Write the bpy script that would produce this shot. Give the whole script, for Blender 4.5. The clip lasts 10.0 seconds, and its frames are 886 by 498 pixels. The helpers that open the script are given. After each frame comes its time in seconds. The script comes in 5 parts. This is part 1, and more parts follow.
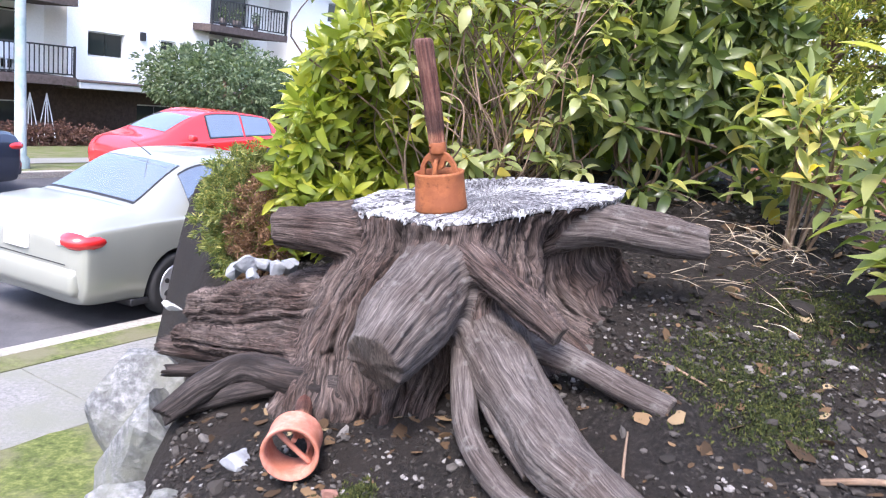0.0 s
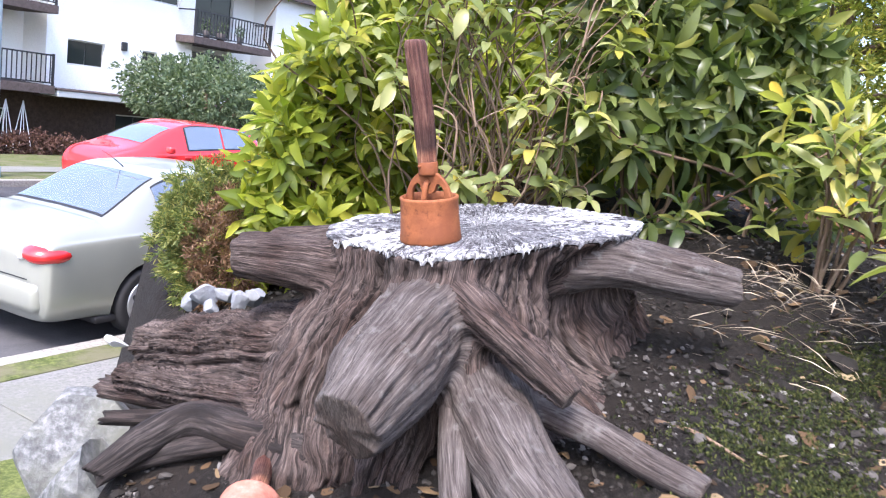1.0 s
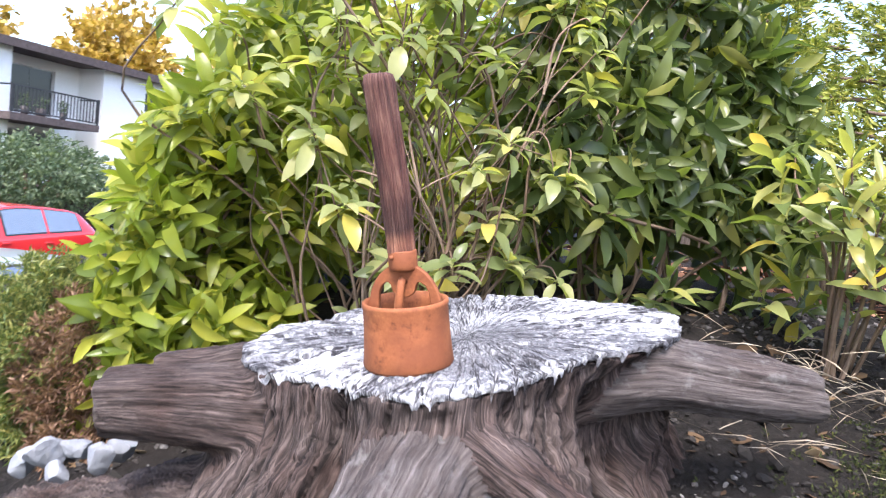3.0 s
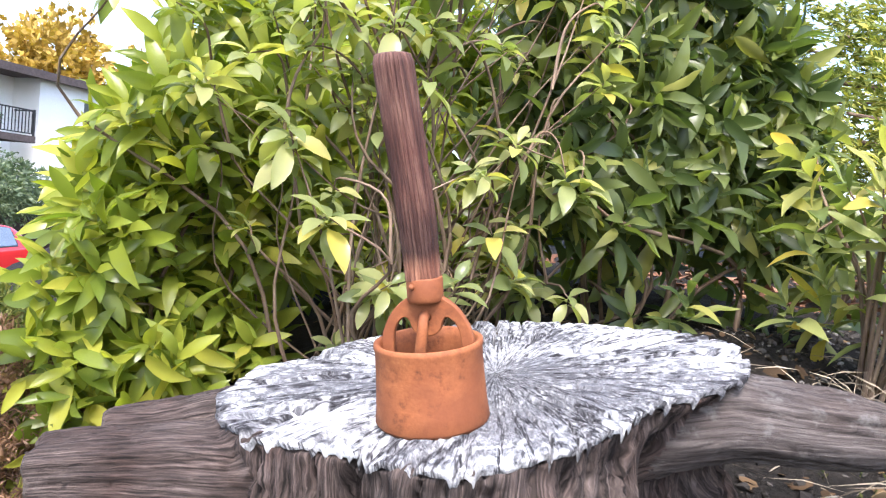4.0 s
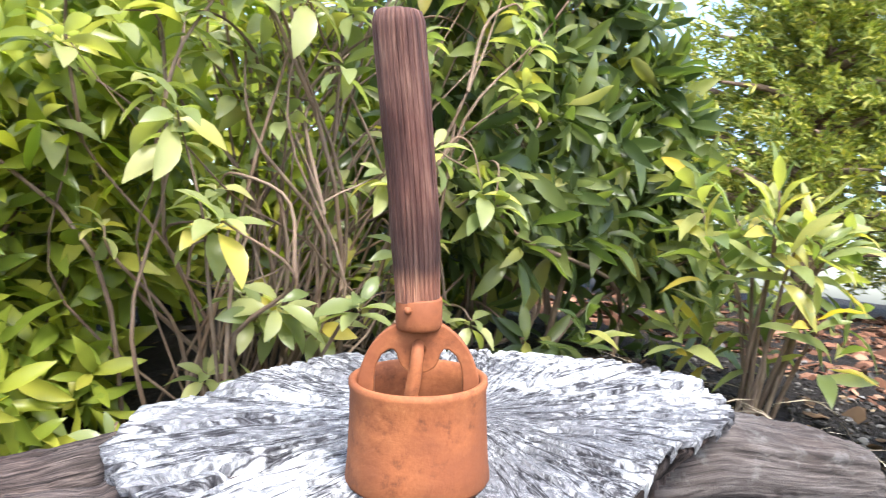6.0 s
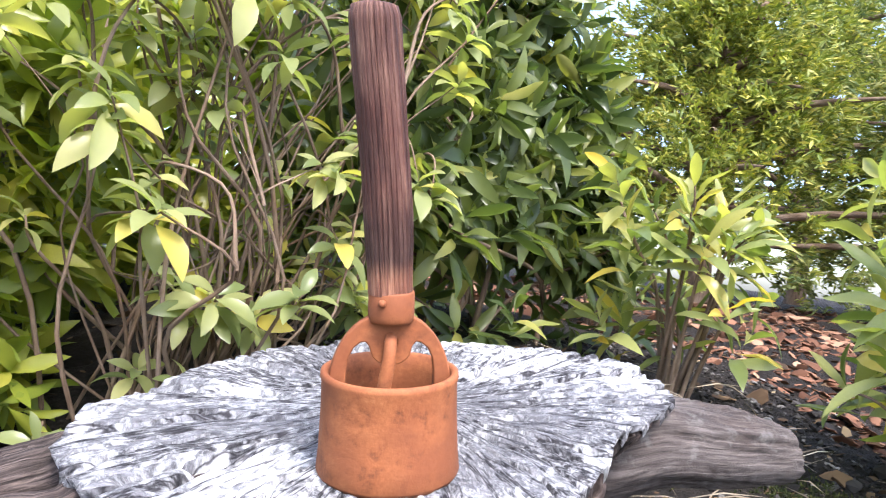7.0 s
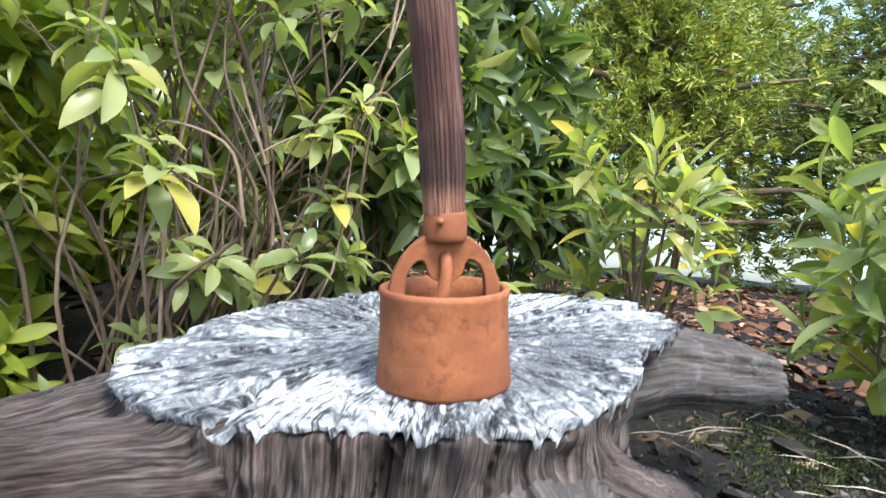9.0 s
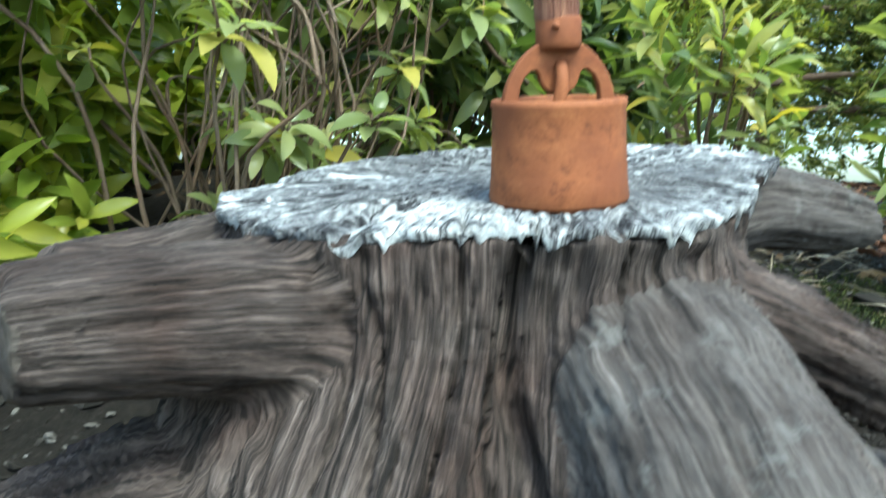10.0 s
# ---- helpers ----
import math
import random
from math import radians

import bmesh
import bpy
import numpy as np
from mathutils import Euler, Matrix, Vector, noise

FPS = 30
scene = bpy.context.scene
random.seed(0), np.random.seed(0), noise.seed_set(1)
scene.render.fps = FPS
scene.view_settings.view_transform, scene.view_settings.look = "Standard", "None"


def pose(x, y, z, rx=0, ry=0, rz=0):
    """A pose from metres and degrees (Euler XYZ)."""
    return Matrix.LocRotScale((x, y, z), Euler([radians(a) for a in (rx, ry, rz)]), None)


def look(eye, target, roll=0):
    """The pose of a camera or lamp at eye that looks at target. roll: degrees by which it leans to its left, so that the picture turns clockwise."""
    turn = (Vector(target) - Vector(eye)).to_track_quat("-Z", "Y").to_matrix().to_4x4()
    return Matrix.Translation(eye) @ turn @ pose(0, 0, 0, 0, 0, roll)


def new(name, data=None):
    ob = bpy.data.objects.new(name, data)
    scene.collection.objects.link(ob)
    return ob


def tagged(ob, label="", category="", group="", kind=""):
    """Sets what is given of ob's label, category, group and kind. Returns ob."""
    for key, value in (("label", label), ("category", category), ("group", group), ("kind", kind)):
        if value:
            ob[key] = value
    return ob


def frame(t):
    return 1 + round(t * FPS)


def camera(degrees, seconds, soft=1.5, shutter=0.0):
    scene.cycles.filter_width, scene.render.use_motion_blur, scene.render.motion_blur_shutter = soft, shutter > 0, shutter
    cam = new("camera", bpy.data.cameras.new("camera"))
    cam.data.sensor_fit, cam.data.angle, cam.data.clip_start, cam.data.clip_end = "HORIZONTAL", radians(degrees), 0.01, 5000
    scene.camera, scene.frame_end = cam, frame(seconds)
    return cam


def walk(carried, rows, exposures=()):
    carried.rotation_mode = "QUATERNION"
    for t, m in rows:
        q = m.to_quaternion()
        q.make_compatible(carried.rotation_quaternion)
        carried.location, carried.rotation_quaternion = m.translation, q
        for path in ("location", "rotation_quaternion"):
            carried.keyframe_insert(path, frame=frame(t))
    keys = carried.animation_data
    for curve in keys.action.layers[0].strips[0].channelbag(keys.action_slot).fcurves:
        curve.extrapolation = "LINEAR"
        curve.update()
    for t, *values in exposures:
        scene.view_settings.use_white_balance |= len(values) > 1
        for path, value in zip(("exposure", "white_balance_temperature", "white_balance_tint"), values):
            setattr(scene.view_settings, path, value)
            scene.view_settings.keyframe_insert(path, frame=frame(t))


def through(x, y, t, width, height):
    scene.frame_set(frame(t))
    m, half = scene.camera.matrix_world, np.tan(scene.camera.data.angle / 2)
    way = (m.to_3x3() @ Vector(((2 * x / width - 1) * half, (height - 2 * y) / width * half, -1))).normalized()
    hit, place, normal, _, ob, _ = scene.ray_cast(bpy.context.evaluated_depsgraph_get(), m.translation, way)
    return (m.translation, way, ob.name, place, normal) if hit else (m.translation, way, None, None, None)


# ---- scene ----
cam = camera(58.8, 10.0, soft=1.1, shutter=0.5)
PATH = [
    (0, (-0.079, 0.059, 2.4), (0.061, 2.015, 2.008), 6.2),
    (0.5, (-0.077, 0.176, 2.389), (0.09, 2.134, 2.02), 6.9),
    (1, (-0.082, 0.3, 2.384), (0.104, 2.262, 2.045), 7.8),
    (1.5, (-0.091, 0.418, 2.378), (0.093, 2.38, 2.038), 8.3),
    (2, (-0.116, 0.54, 2.38), (0.192, 2.499, 2.12), 8.2),
    (2.5, (-0.164, 0.651, 2.376), (0.271, 2.595, 2.192), 7.4),
    (2.7, (-0.185, 0.693, 2.361), (0.299, 2.628, 2.211), 6.7),
    (4, (-0.229, 0.969, 2.357), (0.439, 2.852, 2.269), 5.0),
    (4.5, (-0.241, 1.033, 2.348), (0.479, 2.898, 2.282), 6.1),
    (5, (-0.26, 1.092, 2.339), (0.567, 2.912, 2.29), 7.5),
    (5.5, (-0.286, 1.136, 2.337), (0.66, 2.898, 2.322), 7.8),
    (6, (-0.315, 1.178, 2.332), (0.815, 2.829, 2.343), 7.4),
    (7.3, (-0.378, 1.211, 2.323), (0.989, 2.67, 2.352), 7.3),
    (7.5, (-0.391, 1.218, 2.315), (1.002, 2.653, 2.355), 7.1),
    (8, (-0.416, 1.224, 2.299), (1.002, 2.633, 2.362), 6.5),
    (8.5, (-0.436, 1.231, 2.28), (1.009, 2.611, 2.356), 6.1),
    (9, (-0.448, 1.243, 2.256), (1.016, 2.605, 2.295), 5.4),
    (9.5, (-0.468, 1.27, 2.211), (0.991, 2.638, 2.187), 4.8),
    (10, (-0.481, 1.298, 2.17), (0.944, 2.692, 2.003), 3.0),
]
LIGHT = [(0, 2.24, 6030, 19), (2.5, 2.24, 6030, 17), (4.5, 2.35, 6200, 13), (6, 2.42, 6200, 9), (7.5, 2.3, 6100, 16), (9, 2.12, 5850, 2), (10, 1.93, 5600, -14)]
walk(cam, [(t, look(eye, target, roll)) for t, eye, target, roll in PATH], LIGHT)

# ---- world, sun, exposure ----
world = bpy.data.worlds.new("sky")
scene.world = world
world.use_nodes = True
wn = world.node_tree.nodes
sky = wn.new("ShaderNodeTexSky")
sky.sky_type, sky.sun_disc = "NISHITA", False
SUN = Vector((-0.2, -0.52, 0.83)).normalized()
sky.sun_elevation = math.asin(SUN.z)
sky.sun_rotation = math.atan2(SUN.x, SUN.y)
sky.air_density, sky.dust_density, sky.ozone_density = 1.0, 3.0, 1.0
world.node_tree.links.new(sky.outputs[0], wn["Background"].inputs[0])
wn["Background"].inputs[1].default_value = 0.145
sun = new("sun", bpy.data.lights.new("sun", "SUN"))
sun.data.energy, sun.data.angle, sun.data.color = 1.55, radians(18), (1, 0.95, 0.88)
sun.matrix_basis = look(SUN * 30, (0, 0, 0))

# ---- small tools ----
rng = np.random.default_rng(7)


def vn(x, y, seed=0):
    """Smooth value noise, 0 to 1, on arrays."""
    x, y = np.broadcast_arrays(np.asarray(x, float), np.asarray(y, float))
    xi, yi = np.floor(x), np.floor(y)
    fx, fy = x - xi, y - yi
    fx, fy = fx * fx * (3 - 2 * fx), fy * fy * (3 - 2 * fy)

    def h(a, b):
        v = np.sin(a * 127.1 + b * 311.7 + seed * 74.7) * 43758.5453
        return v - np.floor(v)
    return (h(xi, yi) * (1 - fx) + h(xi + 1, yi) * fx) * (1 - fy) + (h(xi, yi + 1) * (1 - fx) + h(xi + 1, yi + 1) * fx) * fy


def fbm(x, y, seed=0, octaves=4):
    x, y = np.asarray(x, float), np.asarray(y, float)
    total, amp, norm = 0, 1, 0
    for k in range(octaves):
        total = total + amp * vn(x * 2 ** k, y * 2 ** k, seed + 13 * k)
        norm, amp = norm + amp, amp * 0.5
    return total / norm


def step(a, b, v):
    k = np.clip((np.asarray(v, float) - a) / (b - a), 0, 1)
    return k * k * (3 - 2 * k)


def thing(name, at, label, category, group="", kind=""):
    ob = new(name)
    ob.empty_display_size = 0.05
    ob.matrix_basis = Matrix.Translation(at)
    return tagged(ob, label, category, group, kind)


def part(name, data, material, parent=None, label="", smooth=True):
    """One mesh object from a bmesh or a mesh, in world places, under its thing."""
    if isinstance(data, bmesh.types.BMesh):
        me = bpy.data.meshes.new(name)
        data.to_mesh(me)
        data.free()
    else:
        me = data
    for m in material if isinstance(material, (list, tuple)) else [material]:
        me.materials.append(m)
    if smooth:
        me.polygons.foreach_set("use_smooth", [True] * len(me.polygons))
    ob = new(name, me)
    if parent:
        ob.parent = parent
        if parent.parent is None:
            ob.matrix_parent_inverse = parent.matrix_basis.inverted()
    return tagged(ob, label)


def sheet(P, wrap=False, uv=None, mats=None):
    """A mesh from a grid of places (rows, columns, 3)."""
    n, m = P.shape[:2]
    idx = np.arange(n * m).reshape(n, m)
    if wrap:
        idx = np.concatenate([idx, idx[:, :1]], 1)
    a, b, c, d = idx[:-1, :-1], idx[:-1, 1:], idx[1:, 1:], idx[1:, :-1]
    faces = np.stack([a, b, c, d], -1).reshape(-1, 4)
    me = bpy.data.meshes.new("sheet")
    me.from_pydata(P.reshape(-1, 3).tolist(), [], faces.tolist())
    if uv is not None:
        if wrap:
            last = uv[:, :1].copy()
            last[..., 0] = uv[:, -1:, 0] + (uv[:, -1:, 0] - uv[:, -2:-1, 0])
            uv = np.concatenate([uv, last], 1)
        q = np.stack([uv[:-1, :-1], uv[:-1, 1:], uv[1:, 1:], uv[1:, :-1]], -2).reshape(-1)
        me.uv_layers.new(name="UVMap").data.foreach_set("uv", q.astype(np.float32))
    if mats is not None:
        me.polygons.foreach_set("material_index", np.repeat(mats, idx.shape[1] - 1).astype(np.int32))
    return me


def spline(points, n):
    """n places along a smooth curve through the rows of points."""
    p = np.asarray(points, float)
    p = np.vstack([2 * p[0] - p[1], p, 2 * p[-1] - p[-2]])
    t = np.linspace(0, len(p) - 3 - 1e-6, n)
    i = t.astype(int)
    f = (t - i)[:, None]
    a, b, c, d = p[i], p[i + 1], p[i + 2], p[i + 3]
    return 0.5 * (2 * b + (c - a) * f + (2 * a - 5 * b + 4 * c - d) * f ** 2 + (3 * b - a - 3 * c + d) * f ** 3)


def limb(points, radii, ns=40, nl=60, grain=0.06, lumps=0.12, seed=0, flat=1.0, cap0=False, cap1=True, ragged=0.0):
    """A weathered root or branch along a curve, furrowed along its length; its sawn or broken ends take the second material."""
    C = spline(points, nl)
    r = np.interp(np.linspace(0, 1, nl), np.linspace(0, 1, len(radii)), radii)
    T = np.gradient(C, axis=0)
    T /= np.linalg.norm(T, axis=1)[:, None]
    side = np.cross(T, [0.02, 0.01, 1.0])
    side /= np.linalg.norm(side, axis=1)[:, None] + 1e-9
    up = np.cross(side, T)
    length = np.concatenate([[0], np.cumsum(np.linalg.norm(np.diff(C, axis=0), axis=1))])
    a = np.linspace(0, 2 * np.pi, ns, endpoint=False)
    ca, sa = np.cos(a), np.sin(a)
    L = length[:, None]
    around = a[None, :] + 1.2 * (fbm(L * 6, 0 * L + seed, seed) - 0.5)
    wav = fbm(np.cos(around) * 3.2 + seed * 3, np.sin(around) * 3.2 + L * 1.2, seed, 3)
    ridge = 1 - np.abs(2 * fbm(np.cos(around) * 7 + 9 + L * 0.8, np.sin(around) * 7 + L * 1.6, seed + 5, 2) - 1) * 2
    big = fbm(L * 9 + seed, np.cos(a)[None, :] * 1.1 + 4, seed + 8, 2) - 0.5
    k = 1 + grain * ridge + 1.1 * grain * (wav - 0.5) + lumps * 2 * big
    R = r[:, None] * k
    P = C[:, None] + R[..., None] * (ca[None, :, None] * side[:, None] + flat * sa[None, :, None] * up[:, None])
    uv = np.stack([np.broadcast_to(a[None] * r.mean(), R.shape), np.broadcast_to(L, R.shape)], -1)
    mats = [0] * (nl - 1)
    if ragged:
        push = ragged * (fbm(np.cos(a) * 4 + seed, np.sin(a) * 4, seed + 3, 3) - 0.5)
        w = np.linspace(0, 1, nl)[:, None] ** 6
        P = P + (w * push)[..., None] * T[:, None]
    for end, on in ((0, cap0), (-1, cap1)):
        if not on:
            continue
        rows, uvs = [], []
        centre = P[end].mean(0)
        for s in (0.93, 0.6, 0.3, 0.02):
            q = centre + (P[end] - centre) * s
            bulge = (1 - s) * r[end] * 0.12 * (1 if end else -1) + 0.1 * ragged * (fbm(a * 3, s * 9 + 0 * a, seed, 2) - 0.5)
            rows.append(q + np.atleast_1d(bulge)[:, None] * T[end])
            uvs.append(np.stack([ca * s * r[end], sa * s * r[end]], -1))
        rows, uvs = np.array(rows), np.array(uvs)
        if end:
            P, uv, mats = np.concatenate([P, rows]), np.concatenate([uv, uvs]), mats + [1] * 4
        else:
            P, uv, mats = np.concatenate([rows[::-1], P]), np.concatenate([uvs[::-1], uv]), [1] * 4 + mats
    return sheet(P, True, uv, mats)


def box(bm, lo, hi, m=None):
    """Adds a box between two corners, turned by m, to bm."""
    lo, hi = Vector(lo), Vector(hi)
    t = Matrix.Translation((lo + hi) / 2) @ Matrix.Diagonal((*(hi - lo), 1))
    return bmesh.ops.create_cube(bm, size=1, matrix=(m @ t) if m else t)["verts"]


def boxes(*pairs, m=None, bevel=0.0):
    bm = bmesh.new()
    for lo, hi in pairs:
        box(bm, lo, hi, m)
    if bevel:
        bmesh.ops.bevel(bm, geom=bm.edges[:], offset=bevel, segments=2, affect="EDGES", profile=0.6)
    return bm


def lathe(profile, n=48, m=None):
    """A turned form from rows of (radius, height); m places it."""
    a = np.linspace(0, 2 * np.pi, n, endpoint=False)
    p = np.asarray(profile, float)
    P = np.stack([p[:, :1] * np.cos(a), p[:, :1] * np.sin(a), np.broadcast_to(p[:, 1:], (len(p), n))], -1)
    uv = np.stack([np.broadcast_to(a * p[:, 0].max(), P.shape[:2]), np.broadcast_to(p[:, 1:], P.shape[:2])], -1)
    me = sheet(P, True, uv)
    if m:
        me.transform(m)
    return me


def joined(meshes):
    """One mesh from many rows of (vertices, faces)."""
    vs, fs, off = [], [], 0
    for v, f in meshes:
        vs.append(v)
        fs += [tuple(i + off for i in q) for q in f]
        off += len(v)
    me = bpy.data.meshes.new("joined")
    me.from_pydata(np.concatenate(vs).tolist(), [], fs)
    return me


# ---- materials ----
def nodes(name):
    m = bpy.data.materials.new(name)
    m.use_nodes = True
    t = m.node_tree
    return m, t, t.nodes["Principled BSDF"], t.links.new


def add(t, kind, **values):
    n = t.nodes.new("ShaderNode" + kind)
    for k, v in values.items():
        n.inputs[k].default_value = v
    return n


def ramp(t, link, source, stops):
    n = t.nodes.new("ShaderNodeValToRGB")
    e = n.color_ramp.elements
    while len(e) < len(stops):
        e.new(0.5)
    for s, (p, c) in zip(e, stops):
        s.position, s.color = p, (*c, 1)
    link(source, n.inputs[0])
    return n.outputs[0]


def mixed(t, link, fac, a, b, how="MIX"):
    n = t.nodes.new("ShaderNodeMix")
    n.data_type, n.blend_type = "RGBA", how
    for socket, v in ((n.inputs[0], fac), (n.inputs[6], a), (n.inputs[7], b)):
        if isinstance(v, (int, float)):
            socket.default_value = v
        elif isinstance(v, tuple):
            socket.default_value = (*v, 1)
        else:
            link(v, socket)
    return n.outputs[2]


def bumped(t, link, b, height, strength, distance):
    n = add(t, "Bump", Strength=strength, Distance=distance)
    link(height, n.inputs["Height"])
    link(n.outputs[0], b.inputs["Normal"])


def grained(name, stops, stain, across=140, along=9, strength=0.8, rough=0.85, lichen=None, deep=0.004):
    """Weathered wood whose grain runs along the second UV axis."""
    m, t, b, link = nodes(name)
    tc = t.nodes.new("ShaderNodeTexCoord")
    mp = add(t, "Mapping", Scale=(across, along, 1))
    link(tc.outputs["UV"], mp.inputs[0])
    fine = add(t, "TexNoise", Scale=1.0, Detail=7, Roughness=0.68, Distortion=0.6)
    link(mp.outputs[0], fine.inputs["Vector"])
    col = ramp(t, link, fine.outputs[0], stops)
    big = add(t, "TexNoise", Scale=9, Detail=5, Roughness=0.65)
    link(tc.outputs["Object"], big.inputs["Vector"])
    f = ramp(t, link, big.outputs[0], [(0.38, (0, 0, 0)), (0.66, (1, 1, 1))])
    col = mixed(t, link, f, col, mixed(t, link, 1.0, col, stain, "MULTIPLY"))
    if lichen:
        spots = add(t, "TexNoise", Scale=30, Detail=6, Roughness=0.7)
        link(tc.outputs["Object"], spots.inputs["Vector"])
        f = ramp(t, link, spots.outputs[0], [(0.56, (0, 0, 0)), (0.68, (0.8, 0.8, 0.8))])
        col = mixed(t, link, f, col, lichen)
    link(col, b.inputs["Base Color"])
    b.inputs["Roughness"].default_value = rough
    b.inputs["Specular IOR Level"].default_value = 0.25
    bumped(t, link, b, fine.outputs[0], strength, deep)
    return m


def speckled(name, stops, scale, stain=None, stain_scale=2, rough=0.9, strength=0.6, deep=0.01, spec=0.2, metal=0.0):
    """A grainy surface: soil, stone, asphalt, rust, grass."""
    m, t, b, link = nodes(name)
    tc = t.nodes.new("ShaderNodeTexCoord")
    n = add(t, "TexNoise", Scale=scale, Detail=8, Roughness=0.7)
    link(tc.outputs["Object"], n.inputs["Vector"])
    col = ramp(t, link, n.outputs[0], stops)
    if stain:
        s = add(t, "TexNoise", Scale=stain_scale, Detail=5, Roughness=0.6)
        link(tc.outputs["Object"], s.inputs["Vector"])
        col = mixed(t, link, ramp(t, link, s.outputs[0], [(0.42, (0, 0, 0)), (0.62, (1, 1, 1))]), col, stain)
    link(col, b.inputs["Base Color"])
    b.inputs["Roughness"].default_value, b.inputs["Specular IOR Level"].default_value, b.inputs["Metallic"].default_value = rough, spec, metal
    bumped(t, link, b, n.outputs[0], strength, deep)
    return m


def leafy(name, stops, rough=0.3, through=0.5, single=True, glow=(1.2, 1.3, 0.5)):
    """A leaf: colour varies from leaf to leaf, light comes through the blade."""
    m, t, b, link = nodes(name)
    if single:
        pick = t.nodes.new("ShaderNodeObjectInfo").outputs["Random"]
    else:
        pick = t.nodes.new("ShaderNodeNewGeometry").outputs["Random Per Island"]
    col = ramp(t, link, pick, stops)
    tc = t.nodes.new("ShaderNodeTexCoord")
    n = add(t, "TexNoise", Scale=40, Detail=4)
    link(tc.outputs["Object"], n.inputs["Vector"])
    col = mixed(t, link, 0.35, col, mixed(t, link, n.outputs[0], (0.4, 0.42, 0.4), (1.0, 1.0, 1.0)), "MULTIPLY")
    link(col, b.inputs["Base Color"])
    b.inputs["Roughness"].default_value = rough
    b.inputs["Specular IOR Level"].default_value = 0.4
    tr = t.nodes.new("ShaderNodeBsdfTranslucent")
    link(mixed(t, link, 1.0, col, glow, "MULTIPLY"), tr.inputs[0])
    mx = t.nodes.new("ShaderNodeMixShader")
    mx.inputs[0].default_value = through
    link(b.outputs[0], mx.inputs[1])
    link(tr.outputs[0], mx.inputs[2])
    link(mx.outputs[0], t.nodes["Material Output"].inputs[0])
    return m


def plain(name, colour, rough=0.5, metal=0.0, spec=0.5, coat=0.0, vary=0.12, scale=6):
    m, t, b, link = nodes(name)
    tc = t.nodes.new("ShaderNodeTexCoord")
    n = add(t, "TexNoise", Scale=scale, Detail=5)
    link(tc.outputs["Object"], n.inputs["Vector"])
    lo = tuple(c * (1 - vary) for c in colour)
    hi = tuple(min(1, c * (1 + vary)) for c in colour)
    link(mixed(t, link, n.outputs[0], lo, hi), b.inputs["Base Color"])
    b.inputs["Roughness"].default_value, b.inputs["Metallic"].default_value = rough, metal
    b.inputs["Specular IOR Level"].default_value, b.inputs["Coat Weight"].default_value = spec, coat
    return m


def glassy(name, colour=(0.02, 0.025, 0.025)):
    m, t, b, link = nodes(name)
    b.inputs["Base Color"].default_value = (*colour, 1)
    b.inputs["Roughness"].default_value, b.inputs["IOR"].default_value = 0.04, 1.5
    return m


WOOD = grained("weathered_wood", [(0.36, (0.010, 0.0075, 0.0065)), (0.47, (0.043, 0.033, 0.029)), (0.59, (0.108, 0.084, 0.075)), (0.76, (0.25, 0.21, 0.19))], (0.55, 0.44, 0.40), across=250, along=16, deep=0.006)
GREY_WOOD = grained("grey_wood", [(0.3, (0.012, 0.010, 0.009)), (0.44, (0.050, 0.042, 0.039)), (0.6, (0.105, 0.092, 0.086)), (0.78, (0.23, 0.21, 0.20))], (0.66, 0.60, 0.57), across=230, along=14, deep=0.002, lichen=(0.11, 0.103, 0.097))
DARK_WOOD = grained("dark_wood", [(0.3, (0.006, 0.005, 0.004)), (0.5, (0.021, 0.017, 0.016)), (0.75, (0.091, 0.077, 0.070))], (0.6, 0.5, 0.45))
CUT_WOOD = grained("sawn_end", [(0.3, (0.026, 0.021, 0.018)), (0.5, (0.077, 0.064, 0.056)), (0.75, (0.179, 0.154, 0.134))], (0.6, 0.5, 0.45), across=220, along=60)
TAN_WOOD = grained("tan_wood", [(0.3, (0.024, 0.016, 0.011)), (0.5, (0.104, 0.076, 0.056)), (0.75, (0.240, 0.192, 0.152))], (0.5, 0.42, 0.36))


